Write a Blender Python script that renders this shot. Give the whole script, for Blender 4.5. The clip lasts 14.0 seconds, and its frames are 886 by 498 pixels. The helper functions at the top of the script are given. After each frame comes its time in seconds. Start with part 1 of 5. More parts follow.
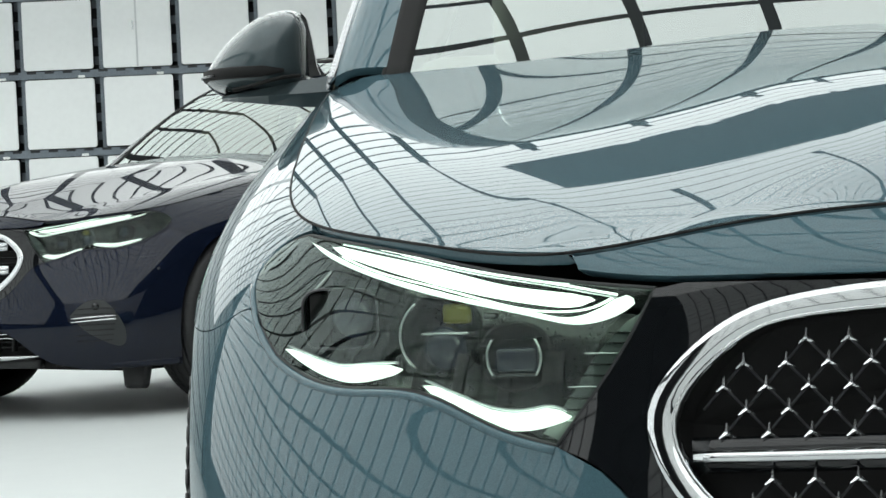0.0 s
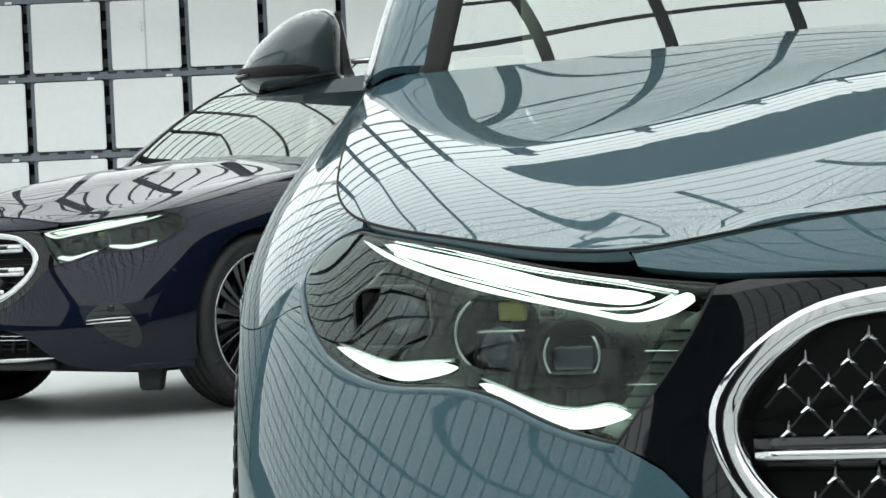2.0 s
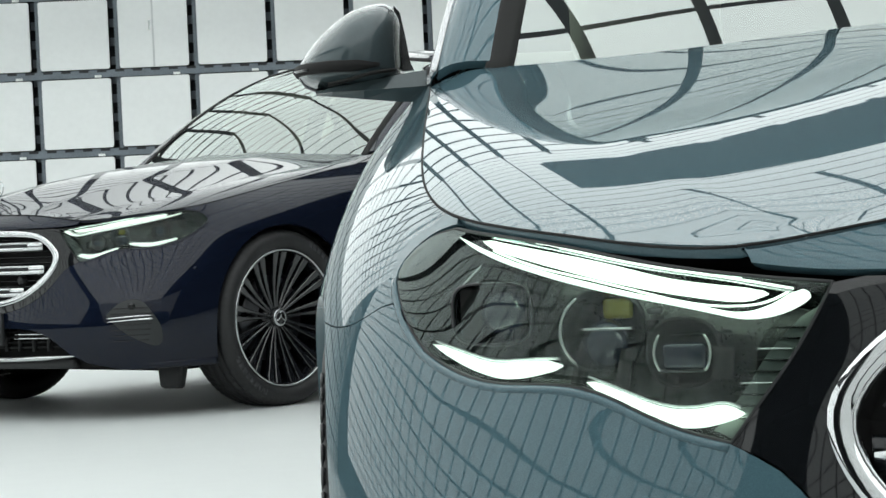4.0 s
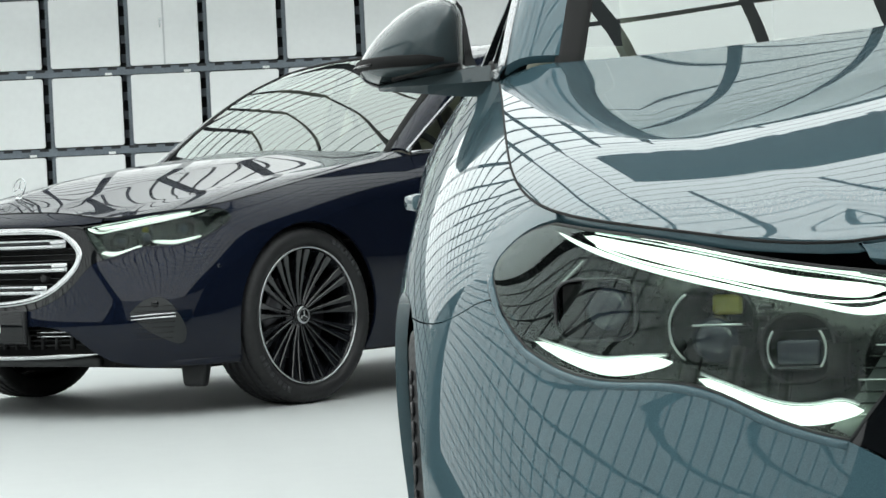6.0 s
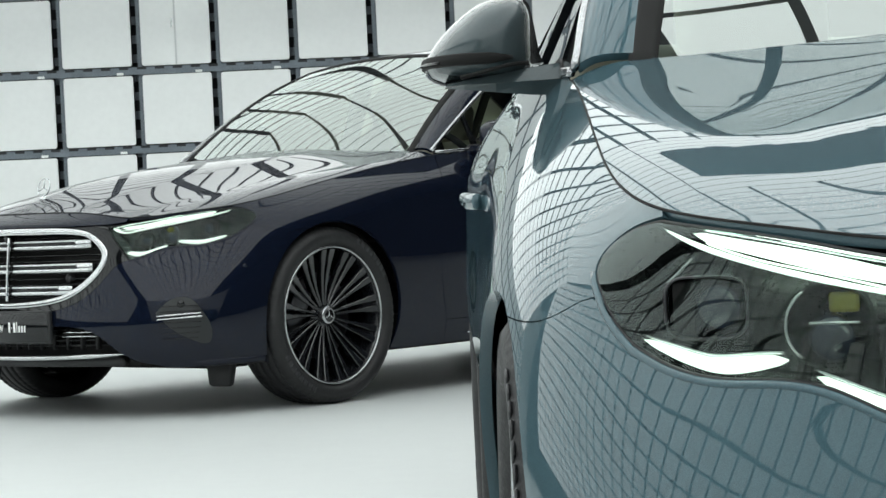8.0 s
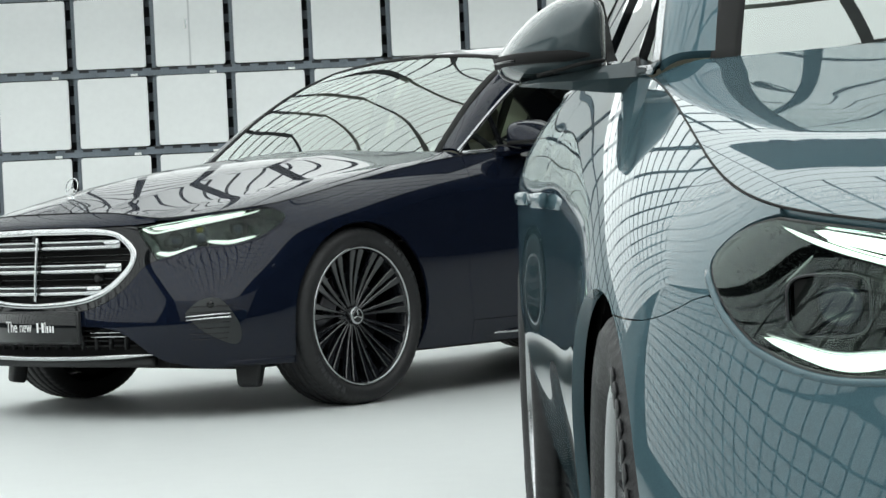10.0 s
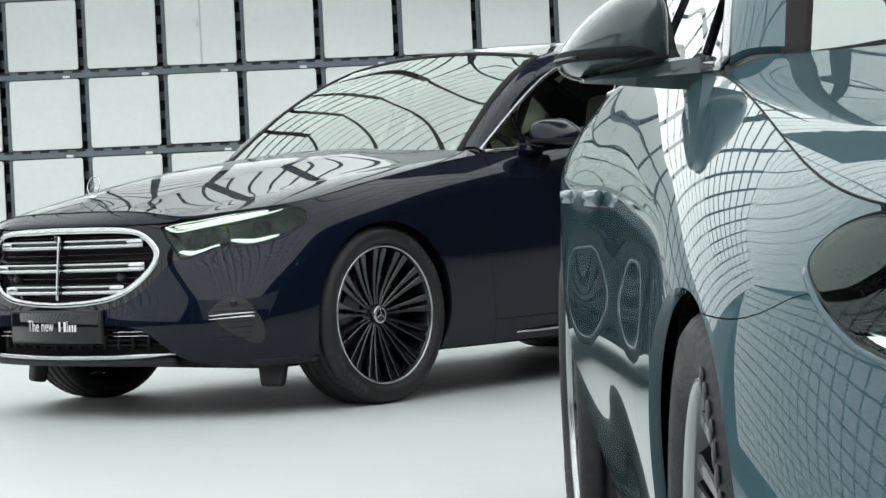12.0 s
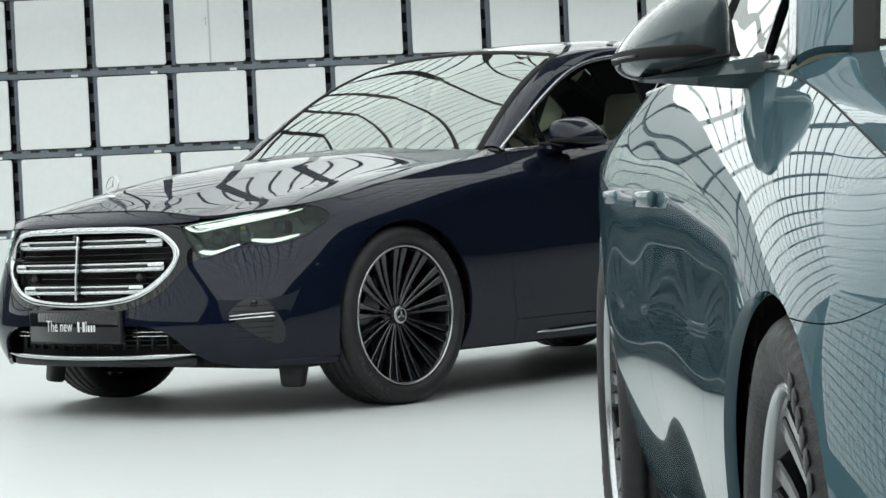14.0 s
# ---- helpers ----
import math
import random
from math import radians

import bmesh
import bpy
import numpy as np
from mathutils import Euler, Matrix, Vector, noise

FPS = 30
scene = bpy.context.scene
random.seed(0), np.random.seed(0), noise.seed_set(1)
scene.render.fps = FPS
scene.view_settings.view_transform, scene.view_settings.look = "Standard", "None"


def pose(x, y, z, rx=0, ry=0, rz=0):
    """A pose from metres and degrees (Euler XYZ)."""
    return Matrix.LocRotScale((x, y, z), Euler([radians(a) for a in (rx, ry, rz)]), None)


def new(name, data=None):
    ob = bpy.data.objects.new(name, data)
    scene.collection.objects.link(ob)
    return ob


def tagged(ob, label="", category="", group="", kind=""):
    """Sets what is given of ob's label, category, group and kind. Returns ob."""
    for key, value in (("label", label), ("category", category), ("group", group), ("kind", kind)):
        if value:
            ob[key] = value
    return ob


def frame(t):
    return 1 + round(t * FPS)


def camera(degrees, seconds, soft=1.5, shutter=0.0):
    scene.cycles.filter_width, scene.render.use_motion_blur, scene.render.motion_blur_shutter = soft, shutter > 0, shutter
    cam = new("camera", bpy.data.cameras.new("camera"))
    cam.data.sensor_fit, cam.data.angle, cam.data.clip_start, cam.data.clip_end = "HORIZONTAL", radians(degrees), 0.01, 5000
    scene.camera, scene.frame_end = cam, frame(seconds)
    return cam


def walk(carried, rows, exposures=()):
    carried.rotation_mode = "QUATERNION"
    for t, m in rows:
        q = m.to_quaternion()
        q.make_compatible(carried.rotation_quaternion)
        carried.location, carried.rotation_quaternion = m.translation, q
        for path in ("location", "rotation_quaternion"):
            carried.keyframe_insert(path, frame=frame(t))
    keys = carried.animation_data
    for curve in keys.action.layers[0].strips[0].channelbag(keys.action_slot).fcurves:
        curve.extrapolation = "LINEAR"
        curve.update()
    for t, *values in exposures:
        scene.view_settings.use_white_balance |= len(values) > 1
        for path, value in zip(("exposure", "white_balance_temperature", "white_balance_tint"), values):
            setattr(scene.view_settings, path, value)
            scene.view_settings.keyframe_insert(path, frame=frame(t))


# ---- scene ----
from mathutils.geometry import delaunay_2d_cdt

cam = camera(18.259, 14.0)
ROWS = [
    (0.0, 0.0049, -0.0384, 0.8255, 0.120, -1.286, 2.657),
    (0.5, -0.0010, -0.0348, 0.8247, 0.151, -1.272, 2.646),
    (1.0, -0.0116, -0.0314, 0.8236, 0.181, -1.252, 2.636),
    (1.5, -0.0233, -0.0277, 0.8224, 0.202, -1.224, 2.631),
    (2.0, -0.0405, -0.0229, 0.8219, 0.205, -1.216, 2.626),
    (2.5, -0.0619, -0.0166, 0.8223, 0.188, -1.224, 2.620),
    (3.0, -0.0870, -0.0089, 0.8231, 0.161, -1.238, 2.617),
    (5.5, -0.1990, 0.0397, 0.8247, 0.160, -1.291, 2.706),
    (6.0, -0.2240, 0.0435, 0.8253, 0.160, -1.303, 2.709),
    (6.5, -0.2496, 0.0473, 0.8258, 0.160, -1.304, 2.713),
    (7.0, -0.2746, 0.0512, 0.8261, 0.158, -1.300, 2.715),
    (7.5, -0.2964, 0.0552, 0.8263, 0.163, -1.295, 2.717),
    (8.0, -0.3203, 0.0592, 0.8266, 0.174, -1.290, 2.717),
    (10.5, -0.4478, 0.0861, 0.8272, 0.230, -1.253, 2.665),
    (11.0, -0.4688, 0.0966, 0.8273, 0.240, -1.253, 2.665),
    (11.5, -0.4875, 0.1079, 0.8276, 0.251, -1.264, 2.663),
    (12.0, -0.5081, 0.1206, 0.8286, 0.262, -1.270, 2.660),
    (12.5, -0.5332, 0.1351, 0.8304, 0.259, -1.283, 2.654),
    (13.0, -0.5609, 0.1501, 0.8323, 0.259, -1.289, 2.651),
    (13.5, -0.5773, 0.1648, 0.8340, 0.260, -1.294, 2.653),
    (14.0, -0.5883, 0.1790, 0.8355, 0.264, -1.300, 2.661),
]
walk(cam, [(t, pose(x, y, z, 90 + pitch, roll, yaw)) for t, x, y, z, yaw, pitch, roll in ROWS], [(0.0, 0.42), (14.0, 0.42)])

# ---- light: a windowless studio under a luminous ceiling
CEILING_GLOW, SLOPE_GLOW, FRONT_GLOW, SIDE_GLOW = 1.0, 1.08, 0.70, 1.35
world = bpy.data.worlds.new("studio_dark")
world.use_nodes = True
world.node_tree.nodes["Background"].inputs[0].default_value = (0.5, 0.55, 0.56, 1)
world.node_tree.nodes["Background"].inputs[1].default_value = 0.05
scene.world = world


# ---- materials
def material(name, colour, rough=0.5, metal=0.0, coat=0.0, coat_rough=0.02, vary=0.0, scale=8.0, bump=0.0, bump_scale=60.0, glow=0.0, ior=1.5, spec=0.5):
    m = bpy.data.materials.new(name)
    m.use_nodes = True
    nodes, links = m.node_tree.nodes, m.node_tree.links
    b = nodes["Principled BSDF"]
    b.inputs["Base Color"].default_value = (*colour, 1)
    b.inputs["Roughness"].default_value = rough
    b.inputs["Metallic"].default_value = metal
    b.inputs["IOR"].default_value = ior
    b.inputs["Specular IOR Level"].default_value = spec
    b.inputs["Coat Weight"].default_value = coat
    b.inputs["Coat Roughness"].default_value = coat_rough
    if glow:
        b.inputs["Emission Color"].default_value = (*colour, 1)
        b.inputs["Emission Strength"].default_value = glow
    if vary or bump:
        place = nodes.new("ShaderNodeTexCoord")
    if vary:
        big, fine = nodes.new("ShaderNodeTexNoise"), nodes.new("ShaderNodeTexNoise")
        big.inputs["Scale"].default_value, fine.inputs["Scale"].default_value = scale, scale * 14
        big.inputs["Detail"].default_value = fine.inputs["Detail"].default_value = 4
        links.new(place.outputs["Object"], big.inputs["Vector"])
        links.new(place.outputs["Object"], fine.inputs["Vector"])
        add = nodes.new("ShaderNodeMath")
        add.operation = "ADD"
        links.new(big.outputs[0], add.inputs[0])
        links.new(fine.outputs[0], add.inputs[1])
        ramp = nodes.new("ShaderNodeMapRange")
        ramp.inputs[1].default_value, ramp.inputs[2].default_value = 0.6, 1.4
        ramp.inputs[3].default_value, ramp.inputs[4].default_value = 1 - vary, 1 + vary
        links.new(add.outputs[0], ramp.inputs[0])
        mix = nodes.new("ShaderNodeVectorMath")
        mix.operation = "SCALE"
        mix.inputs[0].default_value = colour
        links.new(ramp.outputs[0], mix.inputs["Scale"])
        links.new(mix.outputs[0], b.inputs["Base Color"])
        soft = nodes.new("ShaderNodeMapRange")
        soft.inputs[1].default_value, soft.inputs[2].default_value = 0.6, 1.4
        soft.inputs[3].default_value, soft.inputs[4].default_value = rough * (1 - vary), min(1, rough * (1 + vary))
        links.new(add.outputs[0], soft.inputs[0])
        links.new(soft.outputs[0], b.inputs["Roughness"])
    if bump:
        grain, up = nodes.new("ShaderNodeTexNoise"), nodes.new("ShaderNodeBump")
        grain.inputs["Scale"].default_value = bump_scale
        up.inputs["Strength"].default_value, up.inputs["Distance"].default_value = bump, 0.01
        links.new(place.outputs["Object"], grain.inputs["Vector"])
        links.new(grain.outputs[0], up.inputs["Height"])
        links.new(up.outputs[0], b.inputs["Normal"])
    return m


def paint(name, colour, flake, metal, coat=1.45, weight=1.0):
    """Metallic car paint under clear lacquer: a base coat with fine flakes."""
    m = material(name, colour, 0.42, metal, weight, 0.012, spec=0.0)
    nodes, links = m.node_tree.nodes, m.node_tree.links
    b = nodes["Principled BSDF"]
    place, cell = nodes.new("ShaderNodeTexCoord"), nodes.new("ShaderNodeTexVoronoi")
    cell.inputs["Scale"].default_value = 1400
    links.new(place.outputs["Object"], cell.inputs["Vector"])
    mix = nodes.new("ShaderNodeMix")
    mix.data_type = "RGBA"
    mix.inputs[6].default_value, mix.inputs[7].default_value = (*colour, 1), (*flake, 1)
    tell = nodes.new("ShaderNodeSeparateColor")
    links.new(cell.outputs["Color"], tell.inputs[0])
    links.new(tell.outputs[0], mix.inputs[0])
    links.new(mix.outputs[2], b.inputs["Base Color"])
    b.inputs["Coat IOR"].default_value = coat
    return m


def glass(name, tint, gloss=(1, 1, 1), ior=1.5):
    """A clear pane: what is behind it shows through, and it mirrors more the flatter it is looked at."""
    m = bpy.data.materials.new(name)
    m.use_nodes = True
    nodes, links = m.node_tree.nodes, m.node_tree.links
    nodes.remove(nodes["Principled BSDF"])
    clear, shine, mix, edge = (nodes.new(k) for k in ("ShaderNodeBsdfTransparent", "ShaderNodeBsdfGlossy", "ShaderNodeMixShader", "ShaderNodeFresnel"))
    clear.inputs[0].default_value = (*tint, 1)
    shine.inputs[0].default_value, shine.inputs[1].default_value = (*gloss, 1), 0.0
    edge.inputs["IOR"].default_value = ior
    links.new(edge.outputs[0], mix.inputs[0])
    links.new(clear.outputs[0], mix.inputs[1])
    links.new(shine.outputs[0], mix.inputs[2])
    links.new(mix.outputs[0], nodes["Material Output"].inputs[0])
    return m


M_TEAL = paint("teal_metallic_paint", (0.046, 0.089, 0.108), (0.060, 0.112, 0.133), 0.1, 1.44, 0.90)
M_NAVY = paint("navy_metallic_paint", (0.0030, 0.0051, 0.0118), (0.0062, 0.0099, 0.0228), 0.3, 1.41, 0.90)
# teal body paint greyed for the mirrors, the shade on them put into the colour
M_CAP = paint("greyed_teal_gloss", (0.048, 0.066, 0.071), (0.060, 0.080, 0.086), 0.1)
M_VENT = material("satin_black_inset", (0.015, 0.018, 0.019), 0.45, vary=0.15, scale=20)
M_CHROME = material("bright_chrome", (0.64, 0.655, 0.66), 0.06, 1.0)
M_PIN = material("bright_pin_metal", (0.70, 0.71, 0.72), 0.22, 1.0)
M_MESH = material("dark_grey_lattice", (0.03, 0.032, 0.034), 0.4)
M_SATIN = material("satin_silver", (0.46, 0.47, 0.48), 0.25, 1.0)
M_GLOSS = material("gloss_black_plastic", (0.005, 0.006, 0.007), 0.03)
M_BLACK = material("matt_black_plastic", (0.012, 0.013, 0.014), 0.55, vary=0.2, scale=20, bump=0.1, bump_scale=900)
# near black for black trim, and for the shade deep in gaps and recesses
M_VOID = material("unlit_black", (0.004, 0.004, 0.004), 0.9)
M_RUBBER = material("tyre_rubber", (0.009, 0.0095, 0.0105), 0.6, vary=0.25, scale=12, bump=0.15, bump_scale=300)
M_RIM = material("gloss_black_alloy", (0.007, 0.008, 0.010), 0.14, 0.0, 0.5, 0.03, spec=0.5)
M_STEEL = material("brake_steel", (0.07, 0.07, 0.075), 0.35, 1.0, vary=0.2, scale=30)
M_LENS = glass("clear_lamp_lens", (0.62, 0.69, 0.66), (0.88, 1, 0.97), 1.34)
M_PANE = glass("tinted_window_glass", (0.46, 0.54, 0.50))
M_SCREEN = glass("windscreen_glass", (0.55, 0.66, 0.61), (0.93, 1.0, 0.975), 3.3)
M_DRL = material("white_light_guide", (0.90, 1.0, 0.91), 0.3, glow=1.55)
M_DRL_SOFT = material("dimmer_light_guide", (0.90, 0.97, 0.90), 0.3, glow=0.85)
M_DRL_CASE = material("frosted_clear_rim", (0.75, 0.78, 0.77), 0.12, 0.6)
M_REFLECTOR = material("dark_lamp_reflector", (0.011, 0.0135, 0.013), 0.25, 0.3, vary=0.3, scale=25)
# inner lamp wall: paleness is the light guides' glow, put into the colour
M_LAMPWALL = material("glow_tinted_lamp_wall", (0.11, 0.13, 0.12), 0.35, 0.2, vary=0.15, scale=40)
M_OPTIC = material("projector_glass", (0.018, 0.022, 0.036), 0.05, 0, 0.3)
M_AMBER = material("amber_reflector", (0.30, 0.27, 0.05), 0.25, 0.2)
M_SEAT = material("cream_leather", (0.42, 0.39, 0.30), 0.5, vary=0.08, scale=6, bump=0.15, bump_scale=250)
M_DASH = material("dark_dashboard", (0.02, 0.02, 0.022), 0.5, vary=0.2, scale=10)
M_LETTER = material("white_print", (0.8, 0.8, 0.8), 0.5)
M_BAR = material("grey_tyre_print", (0.022, 0.023, 0.025), 0.5)
M_FLOOR = material("white_studio_floor", (0.56, 0.585, 0.58), 0.42, vary=0.035, scale=0.7, bump=0.02, bump_scale=40, spec=0.3)
M_PANEL = material("white_wall_panel", (0.935, 0.955, 0.95), 0.45, vary=0.03, scale=1.5, spec=0.3)
M_LATTICE = material("grey_steel_lattice", (0.17, 0.20, 0.23), 0.5, 0.1, vary=0.25, scale=6)
M_LATTICE_LIGHT = material("pale_joint", (0.66, 0.68, 0.68), 0.5)
M_DARKWALL = material("dark_studio_wall", (0.035, 0.038, 0.042), 0.8, vary=0.2, scale=1.5)
M_CEILING = material("luminous_ceiling_panel", (0.96, 1.0, 0.99), 0.5, glow=CEILING_GLOW)
M_SLOPE = material("luminous_slope_board", (0.96, 1.0, 0.99), 0.5, glow=SLOPE_GLOW)
M_NEAR = material("softer_ceiling_panel", (0.86, 0.89, 0.885), 0.5, glow=1.5)
M_FRONT = material("front_slope_board", (0.55, 0.575, 0.57), 0.5, glow=FRONT_GLOW)
M_SIDE = material("side_slope_board", (0.62, 0.65, 0.645), 0.5, glow=SIDE_GLOW)


# ---- building helpers
def part(name, verts, faces, mat, parent=None, label="", normals=None, smooth=True):
    """One mesh object; under a thing or a part when parent is given."""
    me = bpy.data.meshes.new(name)
    me.from_pydata([tuple(map(float, v)) for v in verts], [], [tuple(map(int, f)) for f in faces])
    me.materials.append(mat)
    if smooth:
        me.polygons.foreach_set("use_smooth", [True] * len(me.polygons))
    if normals is not None:
        me.normals_split_custom_set_from_vertices([tuple(map(float, n)) for n in normals])
    me.update()
    ob = new(name, me)
    ob.parent = parent
    if label:
        tagged(ob, label)
    return ob


def merge(*lumps):
    """Several (verts, faces) joined into one pair."""
    verts, faces = [], []
    for v, f in lumps:
        k = len(verts)
        verts += [tuple(p) for p in v]
        faces += [tuple(i + k for i in q) for q in f]
    return verts, faces


def moved(lump, m):
    v, f = lump
    return [tuple(m @ Vector(p)) for p in v], f


def mirrored(lump):
    v, f = lump
    return [(x, -y, z) for x, y, z in v], [tuple(reversed(q)) for q in f]


def block(x0, x1, y0, y1, z0, z1, bevel=0.0, steps=2):
    bm = bmesh.new()
    bmesh.ops.create_cube(bm, size=1)
    for v in bm.verts:
        v.co = ((x0 + x1) / 2 + v.co.x * (x1 - x0), (y0 + y1) / 2 + v.co.y * (y1 - y0), (z0 + z1) / 2 + v.co.z * (z1 - z0))
    if bevel:
        bmesh.ops.bevel(bm, geom=bm.edges[:], offset=bevel, segments=steps, affect="EDGES", profile=0.5)
    bm.verts.index_update()
    out = [tuple(v.co) for v in bm.verts], [tuple(v.index for v in f.verts) for f in bm.faces]
    bm.free()
    return out


def lathe(profile, n=48, axis="y", close=False):
    """Turn (radius, along) pairs round an axis."""
    verts, faces = [], []
    k = len(profile)
    for i in range(n):
        a = 2 * math.pi * i / n
        for r, h in profile:
            p = (r * math.cos(a), h, r * math.sin(a))
            verts.append(p if axis == "y" else (p[0], p[2], p[1]) if axis == "z" else (p[1], p[0], p[2]))
    for i in range(n):
        for j in range(k if close else k - 1):
            a, b = i * k + j, i * k + (j + 1) % k
            c, d = ((i + 1) % n) * k + (j + 1) % k, ((i + 1) % n) * k + j
            faces.append((a, b, c, d))
    return verts, faces


def tube(path, out, wide, deep, closed=False, n=10, taper=None, power=2.0):
    """A rounded bar along a path; out gives at each point the way in which it is deep."""
    path, out = np.array(path, float), np.array(out, float)
    m = len(path)
    t = np.roll(path, -1, 0) - np.roll(path, 1, 0) if closed else np.gradient(path, axis=0)
    t /= np.linalg.norm(t, axis=1)[:, None]
    side = np.cross(t, out)
    side /= np.linalg.norm(side, axis=1)[:, None]
    up = np.cross(side, t)
    verts, faces = [], []
    for i in range(m):
        k = 1.0 if taper is None else taper(i / (m - 1))
        for j in range(n):
            a = 2 * math.pi * j / n
            c, s = math.cos(a), math.sin(a)
            c, s = math.copysign(abs(c) ** (2 / power), c), math.copysign(abs(s) ** (2 / power), s)
            verts.append(path[i] + side[i] * c * wide * k / 2 + up[i] * s * deep * k / 2)
    for i in range(m if closed else m - 1):
        for j in range(n):
            a, b = i * n + j, i * n + (j + 1) % n
            c, d = ((i + 1) % m) * n + (j + 1) % n, ((i + 1) % m) * n + j
            faces.append((a, b, c, d))
    if not closed:
        faces += [tuple(range(n))[::-1], tuple((m - 1) * n + j for j in range(n))]
    return verts, faces


def flow(points, n=24):
    """A smooth line through points."""
    p = np.array(points, float)
    t = np.concatenate([[0], np.cumsum(np.linalg.norm(np.diff(p, axis=0), axis=1))])
    return cardinal(t, np.linspace(0, t[-1], n)) @ p


def strip(a, b, flip=False):
    """Quads between two lines of equal length."""
    n = len(a)
    verts = [tuple(p) for p in a] + [tuple(p) for p in b]
    faces = [(i, i + 1, n + i + 1, n + i) for i in range(n - 1)]
    return verts, [tuple(reversed(f)) for f in faces] if flip else faces


def cardinal(t, q):
    """Weights of the natural cubic spline through knots t, at the places q."""
    t, q = np.asarray(t, float), np.clip(np.asarray(q, float), t[0], t[-1])
    n = len(t)
    h = np.diff(t)
    a, b = np.eye(n), np.zeros((n, n))
    for i in range(1, n - 1):
        a[i, i - 1:i + 2] = h[i - 1] / 6, (h[i - 1] + h[i]) / 3, h[i] / 6
        b[i, i - 1:i + 2] = 1 / h[i - 1], -1 / h[i - 1] - 1 / h[i], 1 / h[i]
    m = np.linalg.solve(a, b)
    k = np.clip(np.searchsorted(t, q, side="right") - 1, 0, n - 2)
    l, r = t[k + 1] - q, q - t[k]
    w = np.zeros((len(q), n))
    i = np.arange(len(q))
    w[i, k] += l / h[k]
    w[i, k + 1] += r / h[k]
    w += ((l ** 3 / h[k] - h[k] * l) / 6)[:, None] * m[k] + ((r ** 3 / h[k] - h[k] * r) / 6)[:, None] * m[k + 1]
    return w


def fair(net, t, strength):
    """Points along axis 1 eased so that the curve through them bends evenly; the ends stay."""
    n = len(t)
    if n < 5 or not strength:
        return net
    d = np.zeros((n - 3, n))
    for i in range(n - 3):
        for j in range(4):
            d[i, i + j] = 6 / np.prod([t[i + j] - t[i + k] for k in range(4) if k != j])
    h = np.diff(t)
    d *= (np.array([h[i:i + 3].mean() for i in range(n - 3)]) ** 3)[:, None]
    w = np.ones(n)
    w[[0, -1]] = 1e4
    a = np.linalg.solve(np.diag(w) + strength * d.T @ d, np.diag(w))
    return np.einsum("ij,rjk->rik", a, net)


class Sheet:
    """A smooth surface through a net of points: net[row][column], rows run along v, columns along u."""

    def __init__(self, net, mirror_start=False, mirror_end=False, ease=0.0):
        net = np.array(net, float)
        flip = np.array([1, -1, 1.0])
        self.lead = 3 if mirror_start else 0
        if mirror_start:
            net = np.concatenate([net[:, 3:0:-1] * flip, net], 1)
        if mirror_end:
            net = np.concatenate([net, net[:, -2:-5:-1] * flip], 1)
        self.net = net
        du = np.linalg.norm(np.diff(net, axis=1), axis=2).mean(0)
        dv = np.linalg.norm(np.diff(net, axis=0), axis=2).mean(1)
        tu = np.concatenate([[0], np.cumsum(du)])
        self.tu, self.tv = tu - tu[self.lead], np.concatenate([[0], np.cumsum(dv)])
        net = fair(net, self.tu, ease)
        self.net = fair(net.transpose(1, 0, 2), self.tv, ease * .3).transpose(1, 0, 2)
        self.u1 = self.tu[-1 - (3 if mirror_end else 0)]
        self.v1 = self.tv[-1]
        self.samples = None

    def at(self, u, v):
        return np.einsum("nv,nu,vuk->nk", cardinal(self.tv, v), cardinal(self.tu, u), self.net)

    def normal(self, u, v, e=1e-3):
        u, v = np.asarray(u, float), np.asarray(v, float)
        a = self.at(u + e, v) - self.at(u - e, v)
        b = self.at(u, v + e) - self.at(u, v - e)
        n = np.cross(a, b)
        return n / np.maximum(np.linalg.norm(n, axis=1), 1e-12)[:, None]

    def grid(self, nu, nv, u0=0.0, u1=None, v0=0.0, v1=None):
        u, v = np.meshgrid(np.linspace(u0, self.u1 if u1 is None else u1, nu), np.linspace(v0, self.v1 if v1 is None else v1, nv))
        return u.ravel(), v.ravel()

    def find(self, points, weight=(1, 1, 1)):
        """The (u, v) at which the sheet passes nearest to each point; weight: how much each axis counts."""
        if self.samples is None:
            gu, gv = self.grid(320, 90)
            self.samples = gu, gv, self.at(gu, gv)
        gu, gv, gp = self.samples
        pts, w = np.array(points, float), np.array(weight, float)
        near = np.array([np.argmin((((gp - p) * w) ** 2).sum(1)) for p in pts])
        u, v = gu[near].copy(), gv[near].copy()
        for _ in range(5):
            f = (self.at(u, v) - pts) * w
            a = (self.at(u + 1e-4, v) - self.at(u - 1e-4, v)) * w / 2e-4
            b = (self.at(u, v + 1e-4) - self.at(u, v - 1e-4)) * w / 2e-4
            aa, ab, bb, af, bf = (a * a).sum(1), (a * b).sum(1), (b * b).sum(1), (a * f).sum(1), (b * f).sum(1)
            d = np.maximum(aa * bb - ab * ab, 1e-6)
            u = np.clip(u - np.clip((af * bb - bf * ab) / d, -0.02, 0.02), 0, self.u1)
            v = np.clip(v - np.clip((bf * aa - af * ab) / d, -0.02, 0.02), 0, self.v1)
        return np.stack([u, v], 1)


